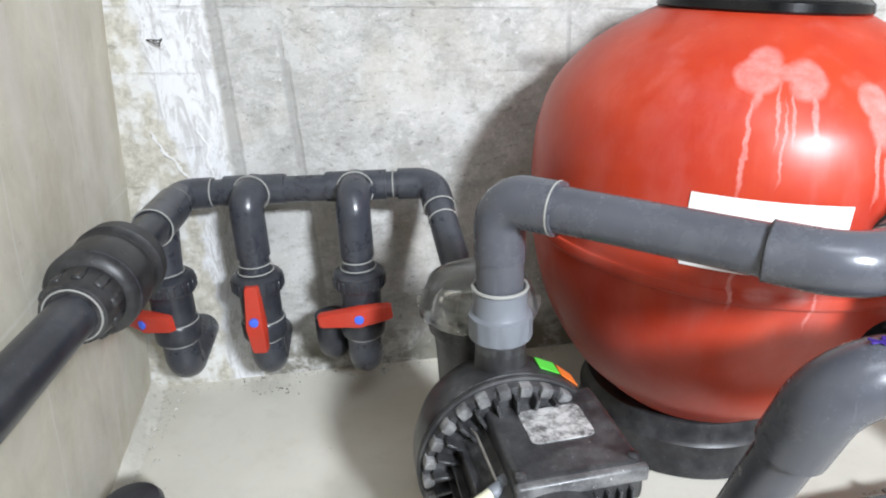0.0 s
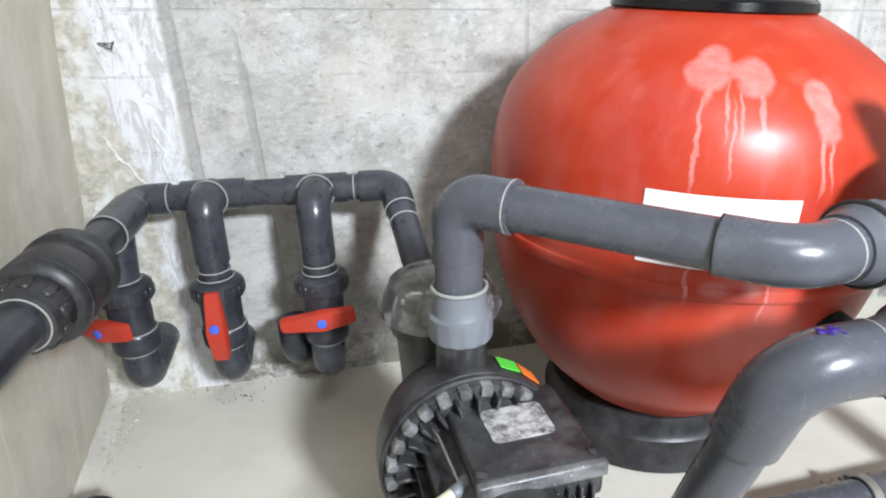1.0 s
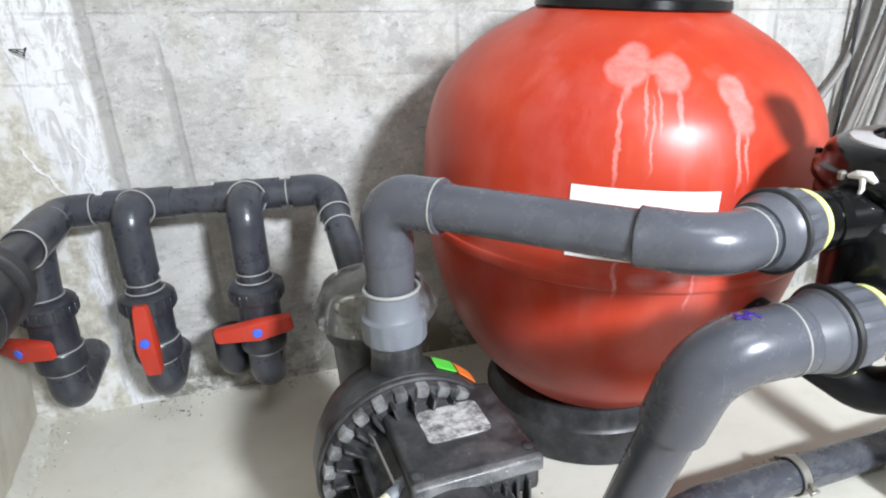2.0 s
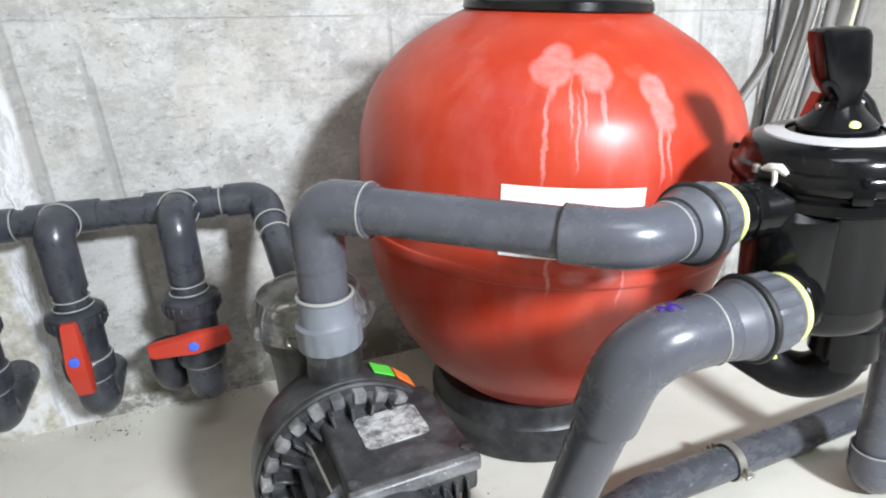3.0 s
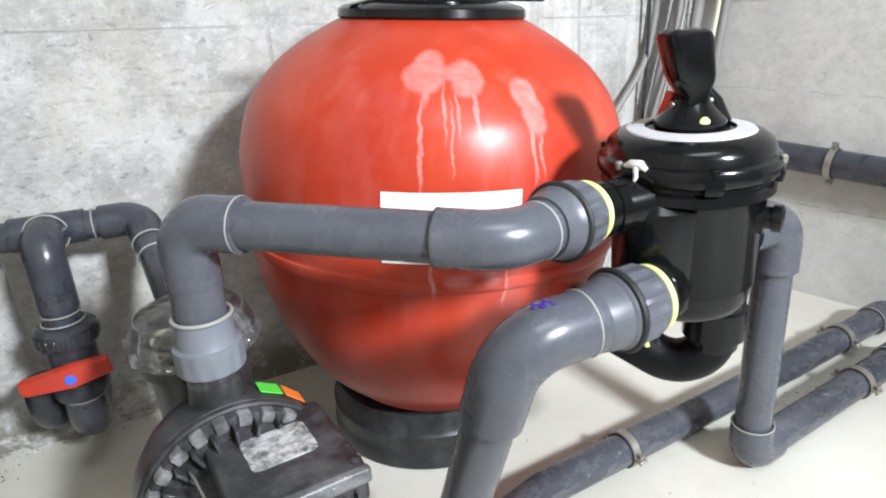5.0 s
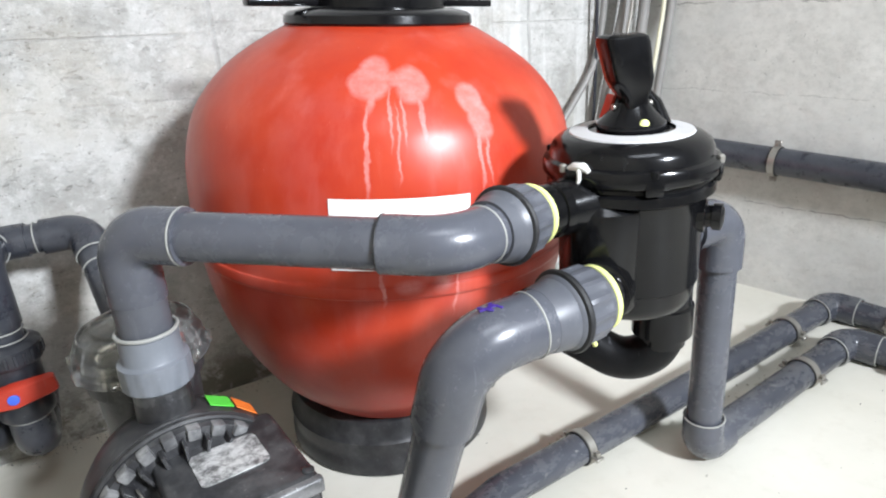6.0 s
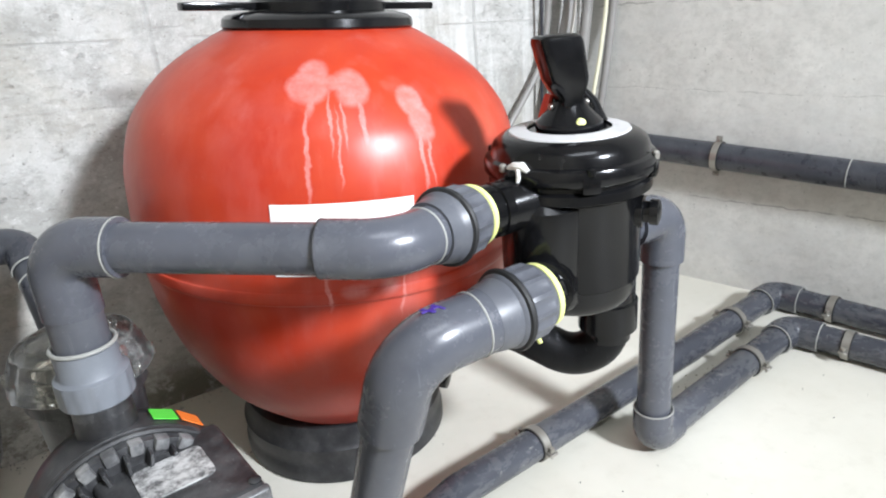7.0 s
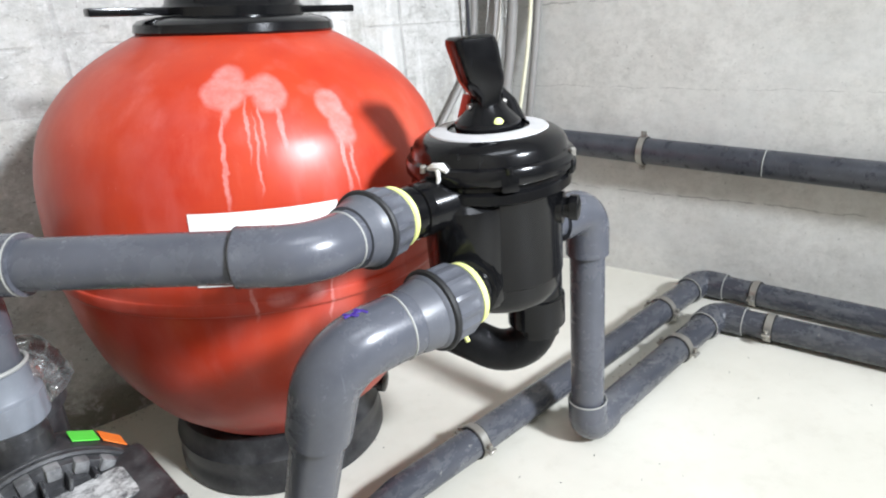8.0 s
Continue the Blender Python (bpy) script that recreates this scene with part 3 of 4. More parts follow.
def sand_filter():
    t = thing("sand_filter", "large glossy red pool sand filter with pale drip stains", "filter tank", at=(TX, TY, 0))
    knots = [(0.112, 0.14), (0.12, 0.160), (0.16, 0.207), (0.20, 0.246), (0.28, 0.296), (0.36, 0.326), (0.43, 0.342), (0.450, 0.345), (0.455, 0.351), (0.471, 0.3515), (0.476, 0.3485), (0.50, 0.3505), (0.56, 0.352), (0.62, 0.349), (0.68, 0.334), (0.72, 0.312), (0.76, 0.277), (0.79, 0.238), (0.815, 0.196), (0.832, 0.163), (0.838, 0.14)]
    shell = part("tank_shell", vertical(eased(knots), (0, 0), 96), M_TANK, t)
    part("base", vertical([(0.0, 0.205), (0.004, 0.214), (0.03, 0.214), (0.036, 0.2105), (0.05, 0.2105), (0.075, 0.212), (0.082, 0.206), (0.10, 0.204), (0.118, 0.198), (0.124, 0.18)], (0.004, 0.034)), M_BLACK_DUSTY, t, "dusty black plastic base ring")
    neck = part("neck_ring", vertical([(0.830, 0.140), (0.830, 0.160), (0.836, 0.166), (0.848, 0.164), (0.854, 0.156), (0.860, 0.130)], (0, 0)), M_BLACK, t, "black plastic neck flange")
    lid = part("lid", vertical([(0.856, 0.10), (0.856, 0.118), (0.874, 0.118), (0.879, 0.112), (0.895, 0.108), (0.92, 0.09), (0.935, 0.05), (0.938, 0.01)], (0, 0)), M_BLACK, t, "black plastic clamp lid")
    for s in (-1, 1):
        h = box_bm((0.14, 0.030, 0.013), pose(s * 0.165, 0, 0.868, 0, 0, 0), 0.004)
        bmesh.ops.rotate(h, cent=(0, 0, 0), matrix=Matrix.Rotation(radians(14), 3, "Z"), verts=h.verts[:])
        part("lid_handle", h, M_BLACK, lid)
    for ob in (shell, neck, lid):
        ob.matrix_local = LEANING
    # paper label that follows the curve of the shell
    bm = bmesh.new()
    a0, a1 = -0.443, 0.142
    for z0, z1, r0, r1 in ((0.502, 0.609, 0.3535, 0.3525),):
        n = 16
        cols = []
        for k in range(n + 1):
            a = a0 + (a1 - a0) * k / n
            cols.append([bm.verts.new((math.sin(a) * r, -math.cos(a) * r, z)) for z, r in ((z0, r0), (z1, r1))])
        for p, q in zip(cols, cols[1:]):
            bm.faces.new((p[0], q[0], q[1], p[1]))
    part("label", bm, M_WHITE, t, "blank white paper label").matrix_local = LEANING
    # drain plug at the foot
    part("drain_plug", turned((0.15, -0.122, 0.158), (0.195, -0.158, 0.155), [(0, 0.016), (0.03, 0.016), (0.032, 0.022), (0.045, 0.022), (0.048, 0.012)], 16), M_BLACK, t)
    return t


sand_filter()

# ---- multiport valve ----
VX, VY = 1.036, 1.265


def port_rows(n, k):
    """Profile of a side port of length n: flared root, slim neck, threaded collar at the union."""
    rows = [(0, 0.052), (0.25, 0.048), (0.50, 0.042), (0.62, 0.039), (0.63, 0.042), (0.72, 0.042), (0.73, 0.039), (0.77, 0.039), (0.78, 0.042), (0.88, 0.042), (0.89, 0.038), (1, 0.036)]
    return [(n * a, k * r) for a, r in rows]


def multiport_valve():
    t = thing("multiport_valve", "glossy black multiport backwash valve with lever on filter", "valve", at=(VX, VY, 0))
    part("body", vertical([(0.436, 0.03), (0.436, 0.076), (0.444, 0.085), (0.456, 0.089), (0.475, 0.091), (0.478, 0.094), (0.60, 0.095), (0.605, 0.098), (0.618, 0.099)], (0.005, -0.002), 48), M_BLACK, t)
    fl = part("flange", vertical([(0.606, 0.088), (0.606, 0.108), (0.610, 0.1135), (0.622, 0.1135), (0.626, 0.109), (0.631, 0.109), (0.634, 0.1165), (0.638, 0.119), (0.650, 0.119), (0.655, 0.1165), (0.658, 0.110), (0.668, 0.108), (0.676, 0.104), (0.683, 0.094), (0.686, 0.084), (0.689, 0.03)], (0, 0), 48), M_BLACK, t)
    for k in range(6):
        a = radians(60 * k + 12)
        c = V((math.cos(a) * 0.117, math.sin(a) * 0.117, 0))
        part("flange_lug", box_bm((0.010, 0.024, 0.022), Matrix.Translation(c * 0.985 + V((0, 0, 0.637))) @ Matrix.Rotation(a, 4, "Z"), 0.004), M_BLACK, fl)
        part("flange_bolt", turned(c + V((0, 0, 0.65)), c + V((0, 0, 0.662)), [(0, 0.005), (0.008, 0.005), (0.010, 0.003)], 8), M_STEEL if k in (3, 5) else M_BLACK, fl)
    bm = bmesh.new()
    n = 40
    cols = [[bm.verts.new((math.cos(2 * math.pi * k / n) * r, math.sin(2 * math.pi * k / n) * r, z)) for r, z in ((0.058, 0.6905), (0.082, 0.6880), (0.084, 0.6852), (0.058, 0.688))] for k in range(n)]
    for k in range(n):
        p, q = cols[k], cols[(k + 1) % n]
        for j in range(3):
            bm.faces.new((p[j], q[j], q[j + 1], p[j + 1]))
    part("position_label", bm, M_RING_LABEL, t, "white ring label, too small to read")
    part("hub", vertical([(0.688, 0.046), (0.698, 0.046), (0.704, 0.040), (0.714, 0.030), (0.725, 0.022)], (0, 0), 24), M_BLACK, t)
    # lever: cheeks on the hub, a slim neck and a blocky grip
    lev = bmesh.new()
    for side, tip in ((-1, 0.022), (1, 0.030)):
        cheek = [V((side * 0.034 + 0.010, -0.004, 0.688)), V((side * tip + 0.011, 0.010, 0.715)), V((side * 0.016 + 0.011, 0.018, 0.738))]
        sweep(lev, cheek, [0.015, 0.012, 0.007], 10)
    rows = [(0.690, 0.030, 0.026), (0.700, 0.025, 0.023), (0.710, 0.018, 0.018), (0.722, 0.0155, 0.016), (0.732, 0.017, 0.016), (0.746, 0.0255, 0.018), (0.757, 0.029, 0.020), (0.803, 0.0315, 0.022), (0.810, 0.030, 0.020), (0.813, 0.026, 0.015)]
    rings = []
    for z, wx, wy in rows:
        c = V((0.004, -0.006, 0)) + V((-0.29, -0.08, 0)) * (z - 0.70)
        ring = []
        for k in range(20):
            a = 2 * math.pi * k / 20
            ca, sa = math.cos(a), math.sin(a)
            e = 0.4
            ring.append(lev.verts.new(c + V((wx * abs(ca) ** e * (1 if ca > 0 else -1), wy * abs(sa) ** e * (1 if sa > 0 else -1), z))))
        rings.append(ring)
    for p, q in zip(rings, rings[1:]):
        for k in range(20):
            lev.faces.new((p[k], p[(k + 1) % 20], q[(k + 1) % 20], q[k]))
    lev.faces.new(rings[-1])
    lev.faces.new(rings[0])
    part("lever", lev, M_BLACK, t, "black moulded lever grip")
    part("lever_pin", turned((-0.03, 0, 0.72), (0.03, 0, 0.72), [(0, 0.004), (0.06, 0.004)], 10), M_STEEL, t)
    part("indicator", box_bm((0.009, 0.018, 0.036), pose(-0.022, 0.022, 0.716, 0, 20, 0), 0.003), M_RED, t, "red plastic indicator")
    # gauge plug on the side
    g = V((0.068, -0.075, 0.575))
    part("gauge_plug", turned(g - V((0.008, -0.008, 0)), g + V((0.02, -0.02, 0)), [(0, 0.023), (0.014, 0.023), (0.015, 0.015), (0.022, 0.015), (0.023, 0.018), (0.034, 0.018), (0.037, 0.010)], 18), M_BLACK, t)
    part("hub_cap", turned((-0.006, -0.036, 0.700), (-0.008, -0.047, 0.701), [(0, 0.007), (0.006, 0.007), (0.008, 0.004)], 12), M_TAPE, t)
    # pale dab of sealant on the flange
    dab = sweep(bmesh.new(), [V((-0.110, -0.030, 0.655)), V((-0.107, -0.040, 0.659)), V((-0.101, -0.052, 0.660)), V((-0.098, -0.062, 0.655))], [0.003, 0.0055, 0.006, 0.003], 8)
    sweep(dab, [V((-0.106, -0.050, 0.657)), V((-0.107, -0.053, 0.646)), V((-0.108, -0.050, 0.638))], [0.004, 0.003, 0.002], 8)
    part("sealant_dab", dab, M_WHITE, t, "white smear of sealant")
    boss = [(0.452, 0.030), (0.456, 0.052), (0.466, 0.058), (0.600, 0.060), (0.610, 0.052), (0.612, 0.03)]
    part("port_boss", turned((-0.058, -0.030, 0), (-0.058, -0.030, 1), boss, 32), M_BLACK, t)
    # side ports
    for a, b, k in PORTS:
        part("port", turned((a[0] - VX, a[1] - VY, a[2]), (b[0] - VX, b[1] - VY, b[2]), port_rows((V(b) - V(a)).length, k), 28), M_BLACK, t)
    return t


UN1_A, UN1_B = V((0.788, 1.172, 0.611)), V((0.859, 1.214, 0.607))
UN2_A, UN2_B = V((0.836, 1.141, 0.498)), V((0.928, 1.167, 0.499))
PORTS = [((VX - 0.045, VY - 0.025, 0.607), tuple(UN1_B), 0.86), ((VX - 0.03, VY - 0.015, 0.492), tuple(UN2_B), 1.0)]
multiport_valve()


def valve_outlets():
    """Black pipe from the valve's underside, round a bend and back to the filter's foot."""
    t = thing("filter_drain_pipe", "black plastic pipe from valve underside to filter foot", "pipe")
    a, c, b = (VX + 0.074, VY + 0.008, 0.46), (VX + 0.074, VY + 0.008, 0.268), (0.90, 1.44, 0.395)
    part("socket", turned(a, (a[0], a[1], 0.34), [(0, 0.042), (0.05, 0.042), (0.052, 0.046), (0.10, 0.046), (0.104, 0.036), (0.12, 0.036)]), M_BLACK, t)
    part("pipe", pipe_bm([a, c, b], 0.035, 0.06), M_PORT, t)


valve_outlets()

# ---- pump ----
AX = V((0.29, -0.957, 0)).normalized()
SIDE = V((0.957, 0.29, 0))
PC = V((0.387, 1.300, 0.234))


def pump_at(f, s, z):
    """A place by metres ahead along the pump's axis, across it and up from the floor."""
    return V((PC.x, PC.y, 0)) + AX * f + SIDE * s + V((0, 0, z))


def pump():
    t = thing("pool_pump", "dusty black pool pump with clear strainer lid", "pump", at=(PC.x, PC.y, 0))
    inv = Matrix.Translation((-PC.x, -PC.y, 0))

    def put(name, bm, mat, parent=None, label=""):
        bmesh.ops.transform(bm, matrix=inv, verts=bm.verts[:])
        return part(name, bm, mat, parent or t, label)

    z = PC.z
    put("volute", turned(pump_at(-0.13, 0, z), pump_at(0.02, 0, z), [(0, 0.06), (0.01, 0.09), (0.04, 0.125), (0.075, 0.138), (0.10, 0.142), (0.128, 0.142), (0.135, 0.136), (0.15, 0.134)], 48), M_MOTOR)
    put("motor", turned(pump_at(0.0, 0, z), pump_at(0.30, 0, z), [(0, 0.10), (0.03, 0.088), (0.20, 0.088), (0.21, 0.096), (0.235, 0.096), (0.25, 0.085), (0.262, 0.05)], 40), M_MOTOR)
    for k in range(26):
        a = 2 * math.pi * k / 26
        q = SIDE * math.cos(a) + V((0, 0, 1)) * math.sin(a)
        put("collar_tooth", box_bm((0.018, 0.020, 0.017), facing(pump_at(0.019, 0, z) + q * 0.1285, AX, q), 0.004, 2), M_TOOTH_GLINT)
    for k in range(26):
        a = 2 * math.pi * (k + 0.5) / 26
        q = SIDE * math.cos(a) + V((0, 0, 1)) * math.sin(a)
        put("collar_web", box_bm((0.005, 0.022, 0.034), facing(pump_at(0.030, 0, z) + q * 0.107, AX, q), 0.001, 1), M_MOTOR)
    put("collar_rim", torus_bm(pump_at(0.006, 0, z), AX, 0.1385, 0.005, 48), M_BLACK_DUSTY)
    for k in range(20):
        a = radians(200) + 2 * math.pi * k / 20
        q = SIDE * math.cos(a) + V((0, 0, 1)) * math.sin(a)
        if q.z < 0.75:
            put("cooling_fin", box_bm((0.004, 0.17, 0.016), facing(pump_at(0.115, 0, z) + q * 0.092, AX, q), 0.001, 1), M_MOTOR)
    tb = put("terminal_box", box_bm((0.168, 0.178, 0.06), facing(pump_at(0.083, 0.040, 0.306), AX), 0.012, 3), M_MOTOR, None, "black terminal box cover")
    # Front edge in paler grey: its glossy highlight is put into the colour.
    put("cover_edge_glint", box_bm((0.171, 0.014, 0.022), facing(pump_at(0.171, 0.040, 0.323), AX), 0.005, 3), M_TOOTH_GLINT, tb)
    for k in (-1, 1):
        put("cover_screw", turned(pump_at(0.156, 0.040 + k * 0.074, 0.333), pump_at(0.156, 0.040 + k * 0.074, 0.340), [(0, 0.008), (0.005, 0.008), (0.007, 0.005)], 10), M_MOTOR, tb)
    put("name_plate", plate_bm(0.088, 0.070, 0.0022, 0.010, facing(pump_at(0.072, 0.042, 0.3361), AX)), M_PLATE, tb, "scuffed bare aluminium name plate")
    for k in range(9):
        put("box_rib", box_bm((0.004, 0.02, 0.045), facing(pump_at(0.172, -0.024 + k * 0.016, 0.283), AX), 0.001, 1), M_MOTOR, tb)
    put("cable_gland", turned(pump_at(0.125, -0.04, 0.300), pump_at(0.145, -0.078, 0.299), [(0, 0.013), (0.012, 0.013), (0.013, 0.010), (0.03, 0.010), (0.034, 0.007)], 14), M_NUT, tb)
    put("cable", pipe_bm([pump_at(0.138, -0.066, 0.299), pump_at(0.158, -0.105, 0.296), pump_at(0.165, -0.150, 0.26), pump_at(0.17, -0.19, 0.10), pump_at(0.18, -0.24, 0.012), pump_at(0.4, -0.3, 0.012)], 0.0085, 0.04), M_CABLE, None, "cream mains cable")
    put("earth_wire", pipe_bm([pump_at(0.125, -0.056, 0.305), pump_at(0.055, -0.064, 0.325), pump_at(0.03, -0.066, 0.318)], 0.0018), M_STEEL)
    for s, mat, lab in ((0.064, M_GREEN, "green sticker"), (0.095, M_ORANGE, "orange sticker")):
        a = math.acos(s / 0.141)
        q = SIDE * math.cos(a) + V((0, 0, 1)) * math.sin(a)
        put("sticker", box_bm((0.034, 0.030, 0.002), facing(pump_at(-0.030, 0, z) + q * 0.1436, AX, q), 0.0005, 1), mat, None, lab)
    # discharge neck, strainer pot and its clear lid
    rx, ry = 0.373, 1.343
    put("discharge_neck", turned((rx, ry, 0.31), (rx, ry, 0.41), [(0, 0.080), (0.022, 0.070), (0.034, 0.052), (0.045, 0.040), (0.10, 0.036)]), M_BLACK_DUSTY)
    px, py = 0.335, 1.475
    put("strainer_pot", turned((px, py, 0.07), (px, py, 0.46), [(0, 0.06), (0.02, 0.066), (0.22, 0.072), (0.290, 0.075), (0.293, 0.084), (0.318, 0.084), (0.318, 0.066), (0.20, 0.064), (0.19, 0.01)], 40), M_MOTOR)
    lid = turned((px, py, 0.390), (px, py, 0.47), [(0.0, 0.078), (0, 0.094), (0.005, 0.097), (0.012, 0.096), (0.016, 0.092), (0.034, 0.090), (0.052, 0.082), (0.063, 0.062), (0.068, 0.03), (0.069, 0.004), (0.066, 0.004), (0.065, 0.03), (0.060, 0.060), (0.049, 0.078), (0.034, 0.086), (0.015, 0.088), (0.003, 0.078)], 48)
    lid.faces.ensure_lookup_table()
    bmesh.ops.delete(lid, geom=[f for f in lid.faces if len(f.verts) > 4], context="FACES_ONLY")
    lid_open = [e for e in lid.edges if len(e.link_faces) == 1]
    bmesh.ops.bridge_loops(lid, edges=[e for e in lid_open if e.calc_length() > 0.002])
    bmesh.ops.holes_fill(lid, edges=[e for e in lid.edges if len(e.link_faces) == 1], sides=64)
    put("strainer_basket", turned((px, py, 0.262), (px, py, 0.35), [(0, 0.05), (0.004, 0.058), (0.070, 0.060), (0.072, 0.063), (0.076, 0.063), (0.076, 0.058), (0.01, 0.054), (0.009, 0.01)], 32), M_BLACK_DUSTY, None, "dark strainer basket")
    lid_ob = put("strainer_lid", lid, M_CLEAR, None, "clear plastic strainer lid")
    for k in range(10):
        a = 2 * math.pi * k / 10
        c = V((px + math.cos(a) * 0.096, py + math.sin(a) * 0.096, 0.404))
        put("lid_lug", box_bm((0.012, 0.010, 0.020), Matrix.Translation(c) @ Matrix.Rotation(a, 4, "Z"), 0.003), M_CLEAR, lid_ob)
    for r, zz in ((0.0965, 0.394), (0.0955, 0.403), (0.0920, 0.412), (0.0900, 0.422), (0.080, 0.444), (0.060, 0.4535)):
        put("lid_ring", torus_bm((px, py, zz), (0, 0, 1), r, 0.0022, 48, 6), M_CLEAR, lid_ob)
    for k in range(12):
        a = 2 * math.pi * k / 12 + 0.2
        rib = [V((px + math.cos(a) * r, py + math.sin(a) * r, zz)) for r, zz in ((0.0925, 0.406), (0.0905, 0.424), (0.082, 0.442), (0.062, 0.4535), (0.025, 0.459))]
        put("lid_rib", sweep(bmesh.new(), rib, 0.0016, 6), M_CLEAR, lid_ob)
    put("neck_bridge", box_bm((0.10, 0.16, 0.12), facing(pump_at(-0.13, 0, 0.22), AX), 0.03, 3), M_MOTOR)
    put("foot", box_bm((0.17, 0.20, 0.012), facing(pump_at(0.02, 0, 0.006), AX), 0.004), M_MOTOR)
    put("pedestal", box_bm((0.10, 0.14, 0.10), facing(pump_at(0.03, 0, 0.062), AX), 0.01), M_MOTOR)


pump()

# ---- pump discharge pipe ----
R = 0.0315
SOCK = 0.0385


def discharge():
    t = thing("discharge_pipe", "grey pvc pipe from pump to valve with two bends", "pipe")
    r, sock = 0.0305, 0.0362
    low, top, end = V((0.373, 1.343, 0.40)), V((0.373, 1.345, 0.625)), V((0.7366, 1.1413, 0.613))
    nut = part("union_nut", turned((low.x, low.y, 0.414), (low.x, low.y, 0.5), [(0, 0.040), (0.004, 0.0455), (0.006, 0.0465, 1), (0.036, 0.0465, 1), (0.039, 0.0455), (0.041, 0.0400), (0.043, 0.0385), (0.076, 0.0385), (0.079, 0.034)], ribs=14, depth=0.0016), M_NUT, t, "light grey pvc union nut")
    part("collar", pipe_bm([(low.x, low.y, 0.39), (low.x, low.y, 0.42)], 0.037), M_MOTOR, t)
    part("riser", pipe_bm([(low.x, low.y, 0.48), (low.x, low.y, 0.57)], r + 0.003), M_UNION, t)
    elbow(t, low, top, end, sock, 0.088, M_PIPE)
    bead("glue_ring", top, end, 0.084, sock - 0.001, t, thick=0.0018)
    bead("glue_ring", (low.x, low.y, 0.46), top, 0.034, r + 0.008, t, thick=0.0028)
    part("pipe", pipe_bm([along(top, end, 0.07), along(top, end, 0.35)], r), M_PIPE, t)
    j = along(top, end, 0.3335)
    elbow(t, j, end, UN1_A, sock - 0.0015, (end - j).length, M_PIPE, bend=0.10)
    part("seam", torus_bm(j, end - top, sock - 0.0026, 0.0016), M_RUBBER, t)
    part("pipe_end", pipe_bm([along(end, UN1_A, 0.042), UN1_B], r), M_PIPE, t)
    bead("glue_ring", end, UN1_A, 0.050, sock - 0.002, t)
    union(t, UN1_A, UN1_B, 0.0445, M_UNION, 0.38)
    part("thread_tape", turned(along(UN1_A, UN1_B, 0.079), along(UN1_A, UN1_B, 0.091), [(0, 0.037), (0.002, 0.0415), (0.010, 0.041), (0.012, 0.036)]), M_TAPE, t, "loose yellow thread tape")
    for k, (s, a) in enumerate(((0.085, 250), (0.087, 275))):
        d = (UN1_B - UN1_A).normalized()
        o = Matrix.Rotation(radians(a), 3, d) @ d.orthogonal().normalized()
        b = along(UN1_A, UN1_B, s) + o * 0.037
        part("tape_end", sweep(bmesh.new(), [b, b + o * 0.008 + V((0.003, 0, -0.004)), b + o * 0.011 + V((0.002, 0.002, -0.016))], 0.0022, 8), M_TAPE, t)


discharge()


def return_pipe():
    t = thing("suction_pipe", "thick grey pvc pipe rising from floor to valve", "pipe")
    top, foot = V((0.728, 1.116, 0.497)), V((0.657, 1.254, 0.045))
    elbow(t, foot, top, UN2_A, 0.0415, 0.118, M_PIPE, bend=0.075)
    part("pipe", pipe_bm([along(top, foot, 0.09), foot], 0.0345), M_PIPE, t)
    part("pipe_end", pipe_bm([along(top, UN2_A, 0.09), UN2_B], 0.034), M_PIPE, t)
    bead("glue_ring", top, UN2_A, 0.096, 0.0412, t)
    union(t, UN2_A, UN2_B, 0.0485, M_UNION, 0.42)
    part("thread_tape", turned(along(UN2_A, UN2_B, 0.091), along(UN2_A, UN2_B, 0.103), [(0, 0.040), (0.002, 0.0440), (0.010, 0.0435), (0.012, 0.039)]), M_TAPE, t, "loose yellow thread tape")
    tail = along(UN2_A, UN2_B, 0.094) + V((0, 0, -0.040))
    part("tape_end", sweep(bmesh.new(), [tail, tail + V((-0.004, -0.004, -0.012)), tail + V((0.001, -0.005, -0.026))], 0.0035, 8), M_TAPE, t)
    d = (UN2_A - top).normalized()
    for k, (s, w, a) in enumerate(((0.036, 0.020, 35), (0.042, 0.016, -30), (0.050, 0.020, 20), (0.046, 0.014, 80), (0.033, 0.012, 95))):
        m = facing(top + d * s + V((0, 0, 0.0408)), d) @ Matrix.Rotation(radians(a), 4, "Z")
        part("ink_mark", box_bm((w, 0.0035, 0.0016), m, 0.0003, 1), M_INK, t, "violet ink mark")


return_pipe()


def waste_pipe():
    t = thing("waste_pipe", "grey pvc standpipe with a bend at each end", "pipe")
    x, y = 1.272, 1.349
    foot, top, inn = V((x, y, 0.038)), V((x, y, 0.497)), V((1.06, 1.30, 0.497))
    elbow(t, foot, top, inn, SOCK, 0.085, M_PIPE)
    part("pipe", pipe_bm([(x, y, 0.085), (x, y, 0.43)], R), M_PIPE, t)
    part("pipe_end", pipe_bm([along(top, inn, 0.07), inn], R), M_PIPE, t)
    out = V((1.611, 1.467, 0.038))
    elbow(t, top, foot, out, SOCK - 0.001, 0.062, M_PIPE)
    bead("glue_ring", foot, top, 0.064, SOCK - 0.002, t)


waste_pipe()

# ---- floor pipes ----


